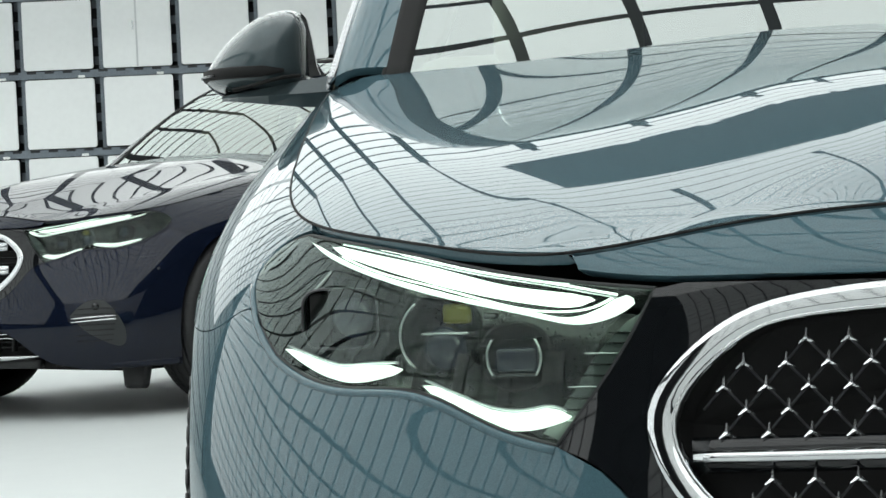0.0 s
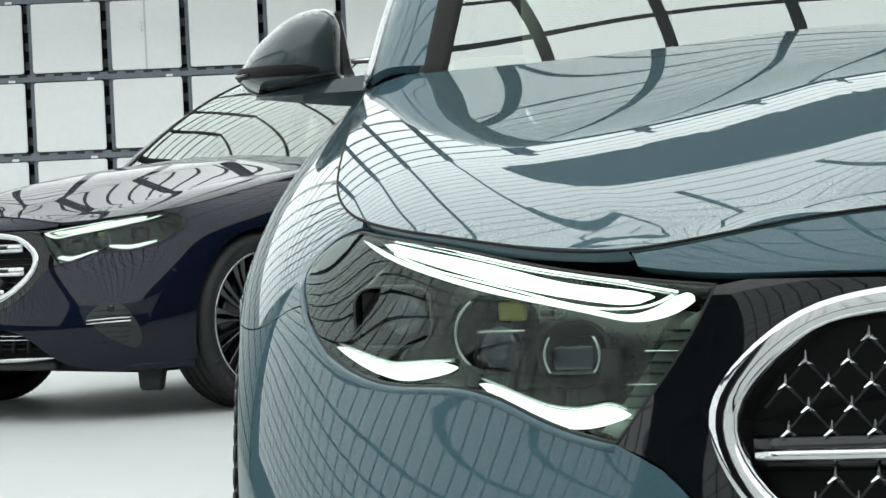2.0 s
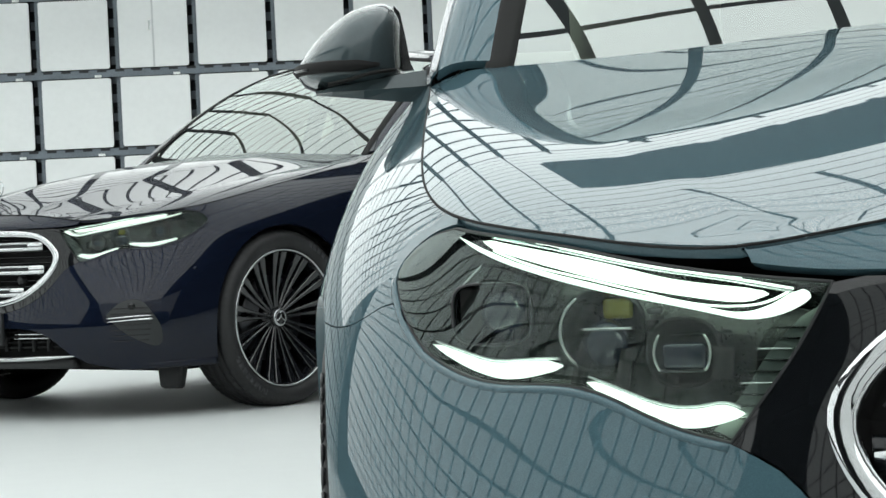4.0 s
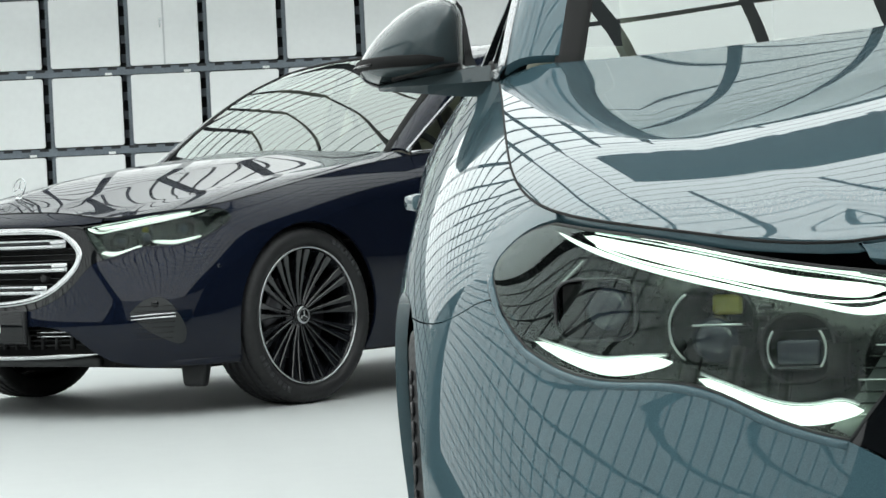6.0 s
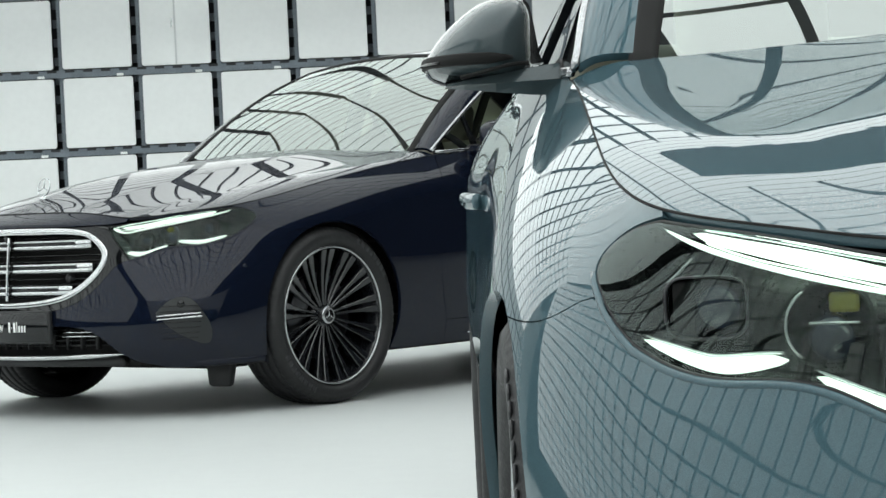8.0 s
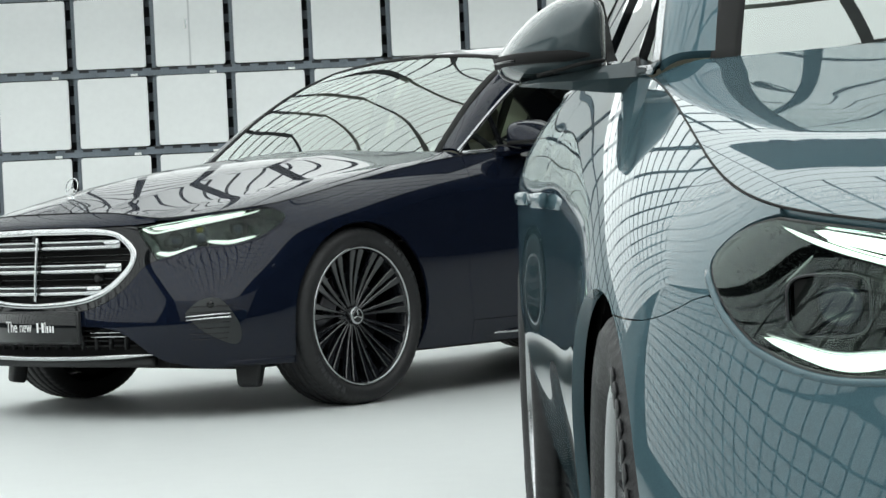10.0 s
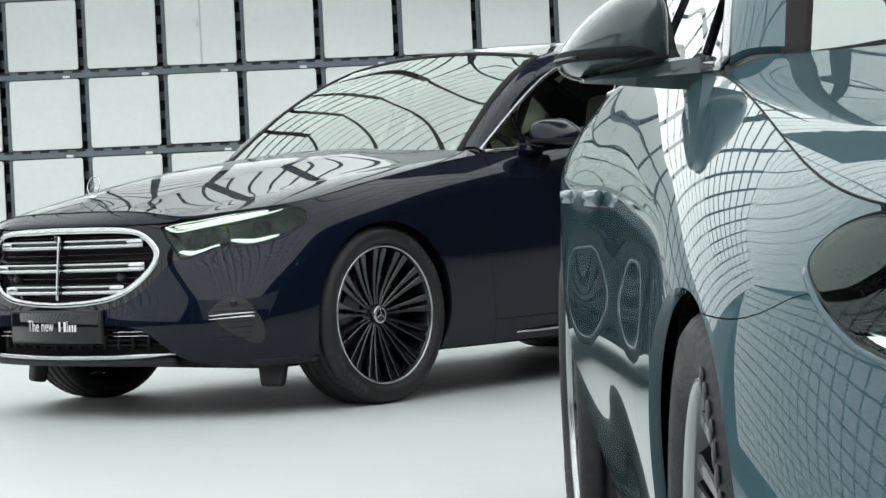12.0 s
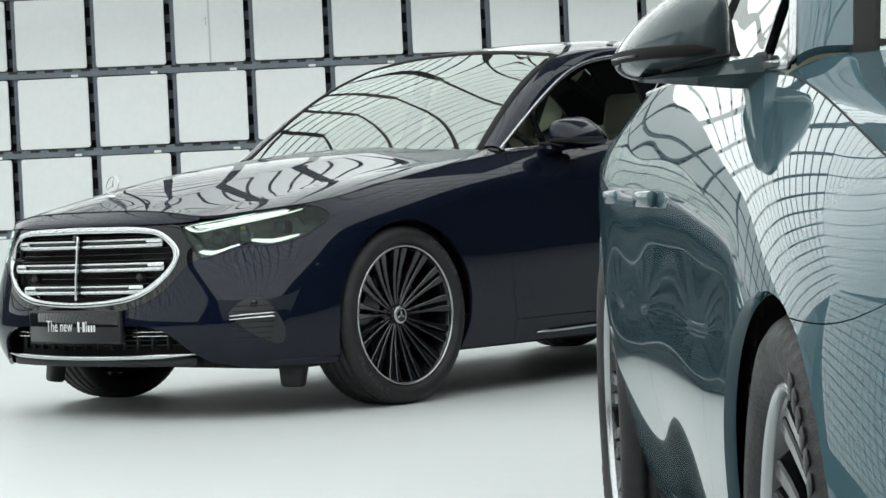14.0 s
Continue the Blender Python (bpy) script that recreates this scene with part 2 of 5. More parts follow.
# ---- the body's shape: x ahead of the front axle, y to the side, z up; rows from the sill up, columns from the nose round the corner to the tail
BELT = Sheet([
    [(.83, 0, .19), (.825, .22, .19), (.8, .42, .19), (.75, .56, .19), (.67, .68, .19), (.56, .775, .19), (.38, .857, .19), (0, .884, .19), (-.42, .876, .19), (-.9, .862, .19), (-1.8, .818, .19), (-2.96, .808, .2), (-3.5, .8, .22), (-3.8, .74, .24), (-3.95, .48, .25), (-3.99, .24, .25), (-4, 0, .25)],
    [(.887, 0, .3), (.88, .22, .3), (.86, .42, .3), (.8, .58, .3), (.7, .72, .3), (.58, .826, .3), (.38, .896, .3), (0, .92, .3), (-.42, .909, .3), (-.9, .892, .3), (-1.8, .852, .3), (-2.96, .846, .3), (-3.5, .846, .32), (-3.85, .78, .34), (-4.01, .5, .35), (-4.055, .25, .35), (-4.065, 0, .35)],
    [(.89, 0, .45), (.88, .22, .45), (.855, .42, .45), (.8, .57, .45), (.7, .715, .45), (.57, .831, .45), (.37, .906, .45), (0, .938, .45), (-.42, .928, .45), (-.9, .912, .45), (-1.8, .882, .45), (-2.96, .878, .45), (-3.5, .86, .47), (-3.87, .79, .5), (-4.03, .51, .5), (-4.075, .26, .5), (-4.085, 0, .5)],
    [(.88, 0, .56), (.868, .22, .56), (.836, .42, .56), (.78, .565, .56), (.665, .712, .56), (.53, .819, .56), (.365, .896, .57), (0, .942, .58), (-.42, .934, .58), (-.9, .9225, .58), (-1.8, .903, .58), (-2.96, .893, .6), (-3.5, .86, .62), (-3.87, .79, .66), (-4.03, .51, .66), (-4.075, .26, .66), (-4.085, 0, .66)],
    [(.868, 0, .66), (.855, .22, .66), (.815, .42, .66), (.757, .556, .66), (.63, .702, .66), (.5, .79, .665), (.36, .862, .68), (0, .928, .7), (-.42, .921, .71), (-.9, .911, .72), (-1.8, .896, .73), (-2.96, .886, .75), (-3.5, .848, .78), (-3.86, .77, .82), (-4.01, .5, .82), (-4.055, .25, .82), (-4.065, 0, .82)],
    [(.857, 0, .738), (.845, .22, .738), (.807, .42, .731), (.749, .55, .713), (.622, .685, .72), (.487, .768, .73), (.35, .828, .748), (0, .882, .79), (-.42, .889, .83), (-.9, .887, .85), (-1.8, .878, .86), (-2.96, .866, .88), (-3.5, .83, .91), (-3.83, .73, .95), (-3.98, .47, .95), (-4.02, .23, .95), (-4.03, 0, .95)],
    [(.846, 0, .7605), (.835, .22, .76), (.799, .42, .751), (.737, .5526, .739), (.6151, .6758, .7464), (.4859, .7557, .7586), (.344, .809, .7758), (0, .8464, .8257), (-.4195, .8487, .8776), (-.9, .8443, .9106), (-1.8, .8425, .9269), (-2.96, .826, .9445), (-3.4975, .7756, .9661), (-3.805, .6724, .983), (-3.962, .4423, .982), (-4.006, .217, .981), (-4.015, 0, .981)],
    [(.8, 0, .797), (.792, .22, .797), (.763, .42, .7868), (.722, .557, .7625), (.607, .665, .7753), (.478, .743, .7883), (.345, .79, .8009), (0, .805, .8583), (-.42, .795, .9225), (-.9, .782, .975), (-1.8, .79, .995), (-2.96, .77, 1.01), (-3.5, .71, 1.02), (-3.78, .61, 1.01), (-3.94, .4, 1), (-3.99, .2, 1), (-4, 0, 1)],
], True, True, 0.012)


class Hood:
    """The hood between the belt's upper edge and the middle: a dome, a hollow and a flank that meet in two soft creases."""

    LINES = (
        ((.80, 0, .826), (.66, 0, .870), (.40, 0, .915), (0, 0, .963), (-.42, 0, .998), (-.60, 0, 1.010)),
        ((.782, .30, .8025), (.645, .30, .8355), (.40, .30, .8785), (0, .30, .9415), (-.42, .305, .987), (-.63, .31, 1.003)),
        ((.735, .505, .775), (.674, .524, .784), (.512, .561, .813), (.26, .602, .854), (-.149, .650, .907), (-.464, .685, .945), (-.72, .725, .978)),
        ((.722, .557, .757), (.605, .667, .7695), (.40, .775, .795), (0, .808, .855), (-.42, .797, .925), (-.75, .786, .962)),
    )
    DEGREES = ((1, 3), (2, 3), (3, 3), (5, 4))
    FLANK = (.84163, -.17756, -.11919, -.08808, -.12549, -.22363, -.03758, -.00165, -.34325, -3.79024)
    BULGE = (.006, -.0035, 0.0)
    SPOTS = (0.0, .30, .58, .80)

    def __init__(self):
        self.u1, self.v1 = .80, 1.40
        u = np.linspace(0, BELT.u1, 4000)
        self.rim = BELT.at(u, np.full(4000, BELT.v1))
        self.tip = u[np.argmin(((self.rim - np.array([.722, .557, .757])) ** 2).sum(1))]
        front = u <= self.tip
        self.stops = [0.0] + [float(np.interp(y, self.rim[front, 1], u[front])) for y in (.30, .505)] + [self.tip]
        lines = [np.array(l) for l in self.LINES]
        k = (self.rim[:, 0] <= .722) & (self.rim[:, 0] >= -.75)
        lines[3] = self.rim[k]
        self.ends = [(l[0, 0], l[-1, 0]) for l in lines]
        self.fit = [[np.polyfit((l[0, 0] - l[:, 0]) / (l[0, 0] - l[-1, 0]), l[:, c], d) for c, d in zip((1, 2), g)] for l, g in zip(lines, self.DEGREES)]

    def line(self, k, s):
        (x0, x1), (fy, fz) = self.ends[k], self.fit[k]
        x, y = x0 + (x1 - x0) * s, np.polyval(fy, s)
        if k > 1:
            return np.stack([x, y, self.flank(x, y) + (.011 if k == 2 else 0) * np.clip((s - .60) / .40, 0, 1) ** 2], 1)
        return np.stack([x, y, np.polyval(fz, s)], 1)

    def flank(self, x, y):
        """Height of the evenly bent plane between the outer crease and the fender."""
        x, y = x - .3, y - .65
        return sum(c * t for c, t in zip(self.FLANK, (1, x, y, x * x, x * y, y * y, x ** 3, x * x * y, x * y * y, y ** 3)))

    def raw(self, u, v):
        s = np.clip(v / self.v1, 0, 1)
        lines = [self.line(k, s) for k in range(4)]
        out = np.zeros((len(u), 3))
        for k in range(3):
            a, b = self.SPOTS[k], self.SPOTS[k + 1]
            on = (u >= a) & (u <= b) if k < 2 else u >= a
            q = ((u - a) / (b - a))[:, None]
            p = lines[k] * (1 - q) + lines[k + 1] * q
            if k == 2:
                p[:, 2] = self.flank(p[:, 0], p[:, 1]) + .011 * np.clip((s - .60) / .40, 0, 1) ** 2 * (1 - q[:, 0])
            p[:, 2] += 4 * self.BULGE[k] * (q * (1 - q))[:, 0] * (.25 + .75 * np.sin(np.minimum(1, s * 1.6) * math.pi / 2))
            out = np.where(on[:, None], p, out)
        return out

    def soft(self, u, v):
        p = np.zeros((len(u), 3))
        for k in np.linspace(-1, 1, 9):
            w = np.minimum(.013, np.maximum(0, .80 - u))
            q = self.raw(np.abs(u + k * w), v)
            q[:, 1] *= np.where(u + k * w < 0, -1, 1)
            p += q / 9
        return p

    def at(self, u, v):
        u, v = np.abs(np.asarray(u, float)), np.clip(np.asarray(v, float), 0, self.v1)
        p = self.soft(u, v)
        # the front edge follows the nose, the side edge the fender
        nose = BELT.at(np.interp(u, self.SPOTS, self.stops), np.full(len(u), BELT.v1))
        off = nose - self.soft(u, np.zeros(len(u)))
        near = np.maximum(0, 1 - v / .24) ** 3
        p = p + near[:, None] * off
        p[:, 2] += .19 * off[:, 0] * near * np.clip(v / .05, 0, 1) * -1
        edge = self.line(3, v / self.v1)
        rim = np.stack([np.interp(-edge[:, 0], -self.rim[:, 0], self.rim[:, c]) for c in range(3)], 1)
        return p + (np.clip(u / .80, 0, 1) ** 8 * np.clip(v / .12, 0, 1))[:, None] * (rim - edge)

    normal = Sheet.normal


HOOD = Hood()
SCREEN = Sheet([[(x - k * y * y, y, z - q * y * y) for y in (0, w * .36, w * .70, w)] for x, z, w, k, q in ((-.60, .968, .70, .167, .0204), (-.905, 1.181, .64, .134, .032), (-1.155, 1.318, .59, .10, .052), (-1.365, 1.418, .55, .083, .129))], True)
ROOF = Sheet([
    [(-1.365, 0, 1.420), (-1.371, .27, 1.4105), (-1.382, .45, 1.394), (-1.39, .55, 1.381)],
    [(-1.75, 0, 1.462), (-1.75, .27, 1.455), (-1.75, .45, 1.443), (-1.76, .56, 1.418)],
    [(-2.25, 0, 1.463), (-2.25, .27, 1.456), (-2.25, .45, 1.433), (-2.25, .557, 1.405)],
    [(-2.75, 0, 1.415), (-2.75, .26, 1.408), (-2.76, .43, 1.385), (-2.77, .535, 1.34)],
], True)
REAR_SCREEN = Sheet([
    [(-2.75, 0, 1.415), (-2.75, .26, 1.408), (-2.76, .43, 1.385), (-2.77, .535, 1.34)],
    [(-3.10, 0, 1.27), (-3.10, .27, 1.262), (-3.11, .45, 1.235), (-3.12, .575, 1.19)],
    [(-3.47, 0, 1.07), (-3.47, .30, 1.065), (-3.48, .50, 1.05), (-3.50, .66, 1.03)],
], True)
DECK = Sheet([
    [(-3.47, 0, 1.07), (-3.47, .30, 1.065), (-3.48, .50, 1.05), (-3.50, .70, 1.02)],
    [(-3.75, 0, 1.05), (-3.75, .30, 1.045), (-3.76, .48, 1.03), (-3.77, .61, 1.01)],
    [(-4.0, 0, 1.0), (-3.985, .22, 1.0), (-3.93, .42, 1.0), (-3.79, .60, 1.008)],
], True)
GLASS_TOP = [(-.74, .782, .978), (-.95, .742, 1.105), (-1.20, .683, 1.235), (-1.45, .632, 1.33), (-1.75, .612, 1.372), (-2.2, .608, 1.37), (-2.62, .615, 1.315), (-2.92, .665, 1.15), (-3.1, .745, 1.01)]
GLASS_FOOT = [(-.76, .785, .972), (-.98, .787, .980), (-1.24, .79, .987), (-1.5, .79, .992), (-1.8, .79, .995), (-2.22, .79, 1.0), (-2.64, .785, 1.003), (-2.92, .778, 1.006), (-3.1, .765, 1.01)]
RAIL = Sheet([
    GLASS_TOP,
    [(-.735, .75, .992), (-.955, .708, 1.148), (-1.195, .648, 1.282), (-1.42, .60, 1.366), (-1.755, .594, 1.406), (-2.23, .59, 1.397), (-2.70, .582, 1.335), (-3.02, .628, 1.175), (-3.3, .71, 1.025)],
    [(-.72, .69, .991), (-.96, .64, 1.17), (-1.19, .59, 1.302), (-1.39, .55, 1.380), (-1.76, .56, 1.418), (-2.25, .557, 1.405), (-2.77, .535, 1.34), (-3.12, .575, 1.19), (-3.5, .66, 1.03)],
])
SIDE_GLASS = Sheet([GLASS_FOOT, GLASS_TOP])


# ---- panels cut from a sheet
def inside(poly, pts):
    x, y = pts[:, 0], pts[:, 1]
    hit = np.zeros(len(pts), bool)
    for (x0, y0), (x1, y1) in zip(poly, np.roll(poly, -1, 0)):
        if y0 != y1:
            hit ^= ((y0 > y) != (y1 > y)) & (x < (x1 - x0) * (y - y0) / (y1 - y0) + x0)
    return hit


def dense(poly, step):
    out = []
    for a, b in zip(poly, np.roll(poly, -1, 0)):
        n = max(1, int(math.ceil(np.linalg.norm(b - a) / step)))
        out += [a + (b - a) * i / n for i in range(n)]
    return np.array(out)


def cut(sheet, poly, step=0.02, edge=0.012, gap=0.0013, flange=0.014, lift=0.0, middle=True):
    """The piece of a sheet inside an outline of (u, v), its edge drawn in by gap and folded inwards by flange. Gives verts, faces, normals."""
    poly = dense(np.array(poly, float), edge)
    area = np.sum(poly[:, 0] * np.roll(poly[:, 1], -1) - np.roll(poly[:, 0], -1) * poly[:, 1])
    if area < 0:
        poly = poly[::-1]
    lo, hi = poly.min(0), poly.max(0)
    gu, gv = np.meshgrid(np.arange(lo[0] + step / 2, hi[0], step), np.arange(lo[1] + step / 2, hi[1], step))
    pts = np.stack([gu.ravel(), gv.ravel()], 1)
    pts = pts[inside(poly, pts)]
    if len(pts):
        far = np.array([((poly - p) ** 2).sum(1).min() for p in pts])
        pts = pts[far > (edge * 0.7) ** 2]
    allp = np.concatenate([poly, pts])
    n = len(poly)
    got = delaunay_2d_cdt([Vector(p) for p in allp], [], [list(range(n))], 1, 1e-6)
    uv = np.array([tuple(v) for v in got[0]])
    faces = [tuple(f) for f in got[2]]
    origin = got[3]
    where = {}
    for k, ids in enumerate(origin):
        for i in ids:
            where[i] = k
    ring = [where[i] for i in range(n) if i in where]
    p, nor = sheet.at(uv[:, 0], uv[:, 1]), sheet.normal(uv[:, 0], uv[:, 1])
    p = p + nor * lift
    loop = p[ring]
    t = np.roll(loop, -1, 0) - np.roll(loop, 1, 0)
    t /= np.maximum(np.linalg.norm(t, axis=1), 1e-9)[:, None]
    inward = np.cross(nor[ring], t)
    if gap:
        free = ((uv[ring, 0] > 1e-4) & (uv[ring, 0] < sheet.u1 - 1e-4)) | (not middle)
        p[ring] += inward * gap * free[:, None]
    m = len(p)
    a, b = p[ring], p[ring] - nor[ring] * flange
    verts = np.concatenate([p, a, b])
    normals = np.concatenate([nor, nor[ring] * 0.3 - inward, -inward])
    r = len(ring)
    walls = [(m + i, m + r + i, m + r + (i + 1) % r, m + (i + 1) % r) for i in range(r)] if flange else []
    if not flange:
        verts, normals = verts[:m], normals[:m]
    return verts, faces + walls, normals / np.maximum(np.linalg.norm(normals, axis=1), 1e-9)[:, None]


def halves(piece):
    """A piece and its mirror image on the car's other side, as one."""
    v, f, n = piece
    flip = np.array([1, -1, 1.0])
    k = len(v)
    return np.concatenate([v, v * flip]), list(f) + [tuple(i + k for i in reversed(q)) for q in f], np.concatenate([n, n * flip])


def other(piece):
    v, f, n = piece
    flip = np.array([1, -1, 1.0])
    return v * flip, [tuple(reversed(q)) for q in f], n * flip


# ---- outlines on the body, on the side on which y grows
SIDE = (1, 0.03, 1)
LAMP_TOP = [(.398, .781, .787), (.555, .701, .770), (.660, .628, .754), (.732, .553, .742), (.772, .486, .734)]
LAMP_INNER = [(.772, .486, .734), (.774, .507, .699), (.769, .536, .658), (.762, .575, .609)]
LAMP_FOOT = [(.762, .575, .609), (.744, .597, .614), (.711, .633, .627), (.676, .665, .643), (.643, .694, .651), (.579, .745, .651), (.510, .787, .659), (.453, .815, .676)]
LAMP_OUTER = [(.453, .815, .676), (.404, .831, .700), (.359, .839, .726), (.326, .836, .752), (.335, .818, .773), (.398, .781, .787)]
MASK_EDGE = [(.762, .575, .606), (.783, .544, .592), (.797, .523, .572), (.823, .485, .524), (.856, .406, .463), (.877, .299, .428), (.889, .15, .412), (.893, 0, .408)]
STRIP_FOOT = [(.733, .548, .748), (.767, .490, .739), (.794, .424, .737), (.823, .305, .736), (.840, .15, .738), (.845, 0, .738)]
RING_IN = [(.853, 0, .716), (.842, .20, .714), (.821, .360, .709), (.811, .405, .700), (.807, .434, .683), (.803, .464, .655), (.803, .477, .628), (.811, .472, .597), (.828, .44, .555), (.861, .350, .495), (.879, .207, .463), (.890, 0, .452)]
RING_OUT = [(.845, 0, .738), (.835, .20, .736), (.815, .365, .728), (.805, .415, .716), (.800, .449, .697), (.795, .484, .665), (.794, .500, .632), (.804, .496, .598), (.825, .464, .546), (.859, .372, .48), (.880, .212, .442), (.891, 0, .432)]
INTAKE = [(.893, 0, .364), (.887, .30, .362), (.868, .42, .35), (.847, .481, .324), (.798, .548, .257), (.76, .60, .215)]


def uv(points, n=0, weight=(1, 1, 1), sheet=None):
    """An outline on a sheet, smoothed into n points."""
    p = (sheet or BELT).find(points, weight)
    return flow(p, n) if n else p


def rim_u(x):
    """The u at which the belt's upper edge reaches x."""
    u = np.linspace(0, BELT.u1, 4000)
    p = BELT.at(u, np.full(4000, BELT.v1))
    return float(np.interp(-x, -p[:, 0][::1], u))


def arch(x, a0, a1, n=30, r=0.366):
    a = np.radians(np.linspace(a0, a1, n))
    return uv([(x + r * math.cos(q), 0.93, .347 + r * math.sin(q)) for q in a], 0, SIDE)


def top_edge(x0, x1, n=20):
    return np.stack([np.linspace(rim_u(x0), rim_u(x1), n), np.full(n, BELT.v1)], 1)


def foot_edge(x0, x1, n=12):
    a, b = uv([(x0, .88, .19), (x1, .88, .19)], 0, SIDE)
    return np.stack([np.linspace(a[0], b[0], n), np.zeros(n)], 1)


def side_line(points, n=16):
    return uv([(x, .93, z) for x, z in points], n, SIDE)


LAMP = np.concatenate([uv(LAMP_TOP, 26)[:-1], uv(LAMP_INNER, 10)[:-1], uv(LAMP_FOOT, 30)[:-1], uv(LAMP_OUTER, 26)[:-1]])
SEAM = uv([(.404, .831, .700), (.365, .840, .716), (.309, .870, .704), (.20, .905, .690), (.118, .92, .693)], 12)
OUTER = uv(LAMP_OUTER[:-1] + [(.398, .779, .790)], 40)
KNEE = int(np.argmin(((OUTER - SEAM[0]) ** 2).sum(1)))
ARCH_HIGH = 71
DOOR_FRONT = side_line([(-.745, .97), (-.65, .72), (-.62, .45), (-.66, .285)])
BUMPER = np.concatenate([uv(INTAKE, 24), foot_edge(.66, .335), arch(0, -24, ARCH_HIGH, 40)[:-1], SEAM[::-1], OUTER[:KNEE][::-1], uv(LAMP_FOOT, 30)[::-1], uv(MASK_EDGE, 30)[1:]])
FENDER = np.concatenate([SEAM[::-1][:-1], OUTER[KNEE:], top_edge(.39, -.75, 40), DOOR_FRONT[1:], side_line([(-.66, .285), (-.662, .24), (-.665, .19)], 6)[1:], foot_edge(-.665, -.335)[1:], arch(0, 204, ARCH_HIGH, 50)[:-1]])
MASK = np.concatenate([uv(MASK_EDGE, 30)[::-1], uv(LAMP_INNER, 10)[::-1][1:], uv(STRIP_FOOT[1:], 16)[1:], uv(RING_IN, 60)])
FRONT_STRIP = np.concatenate([uv(STRIP_FOOT, 20)[::-1], np.stack([np.linspace(HOOD.tip, 0, 24), np.full(24, BELT.v1)], 1)])
DOOR_MID = side_line([(-1.82, .99), (-1.80, .7), (-1.80, .285)])
DOOR_REAR = side_line([(-2.72, 1.0), (-2.66, .75), (-2.53, .55), (-2.50, .285)])
ROCKER_TOP = side_line([(-.66, .285), (-1.8, .285), (-2.50, .285)])
TAIL = np.stack([np.full(14, BELT.u1), np.linspace(BELT.v1, 0, 14)], 1)

PIECES = {
    "bumper": cut(BELT, BUMPER, 0.018, 0.009, 0.0008),
    "fender": cut(BELT, FENDER, 0.02, 0.009, 0.0008),
    "front_strip": cut(BELT, FRONT_STRIP, 0.015, 0.008, 0.004),
    "mask": cut(BELT, MASK, 0.015, 0.008, lift=-0.002),
    "lens": cut(BELT, LAMP, 0.012, 0.006, 0.0025, 0.006),
    "front_door": cut(BELT, np.concatenate([top_edge(-.755, -1.82, 30), DOOR_MID[1:], DOOR_FRONT[::-1][:-1]]), 0.03, 0.012),
    "rear_door": cut(BELT, np.concatenate([top_edge(-1.825, -2.72, 26), DOOR_REAR[1:], DOOR_MID[::-1][:-1]]), 0.03, 0.012),
    "rocker_panel": cut(BELT, np.concatenate([ROCKER_TOP, foot_edge(-2.50, -.665, 30)]), 0.03, 0.015),
    "rear_quarter": cut(BELT, np.concatenate([top_edge(-2.725, -4.0, 40)[:-1], TAIL, foot_edge(-4.0, -3.296, 20)[1:], arch(-2.961, -24, 204, 60)[::-1], foot_edge(-2.626, -2.50, 4), DOOR_REAR[::-1][:-1]]), 0.035, 0.014),
}


def sheet_part(name, sheet, mat, parent, nu, nv, both=True, lift=0.0, label="", thick=0.012, span=None, gap=0.0):
    """A whole sheet as one panel with an edge folded under."""
    u0, u1, v0, v1 = span or (0, sheet.u1, 0, sheet.v1)
    poly = np.array([(u0, v0), (u1, v0), (u1, v1), (u0, v1)])
    piece = cut(sheet, poly, max((u1 - u0) / nu, (v1 - v0) / nv), 0.02, gap, thick, lift)
    if both:
        piece = halves(piece)
    return part(name, piece[0], piece[1], mat, parent, label, piece[2])


def on_belt(points, lift=0.0, n=0):
    """Points laid on the belt, lifted off it, with the way out."""
    q = uv(points, n)
    nor = BELT.normal(q[:, 0], q[:, 1])
    return BELT.at(q[:, 0], q[:, 1]) + nor * lift, nor


def side_of(lump, s):
    return lump if s > 0 else mirrored(lump)


def bar_between(upper, lower, n=24, lift=-0.005, thick=0.008, round_ends=0.0):
    """A flat bar with rounded faces between two lines on the belt."""
    a, na = on_belt(upper, lift, n)
    b, nb = on_belt(lower, lift, n)
    if round_ends:
        k = np.linspace(0, 1, n)
        q = np.sqrt(np.clip(np.minimum(k, 1 - k) / round_ends, .06, 1))[:, None]
        c = (a + b) / 2
        a, b = c + (a - c) * q, c + (b - c) * q
    mid = (a + b) / 2 + na * thick * 0.45
    back_a, back_b = a - na * thick, b - nb * thick
    lines = [back_b, b, mid, a, back_a]
    verts, faces = [], []
    for l in lines:
        verts += [tuple(p) for p in l]
    for k in range(4):
        for i in range(n - 1):
            faces.append((k * n + i, k * n + i + 1, (k + 1) * n + i + 1, (k + 1) * n + i))
    for i in (0, n - 1):
        f = tuple(k * n + i for k in range(5))
        faces.append(f if i else f[::-1])
    return verts, faces


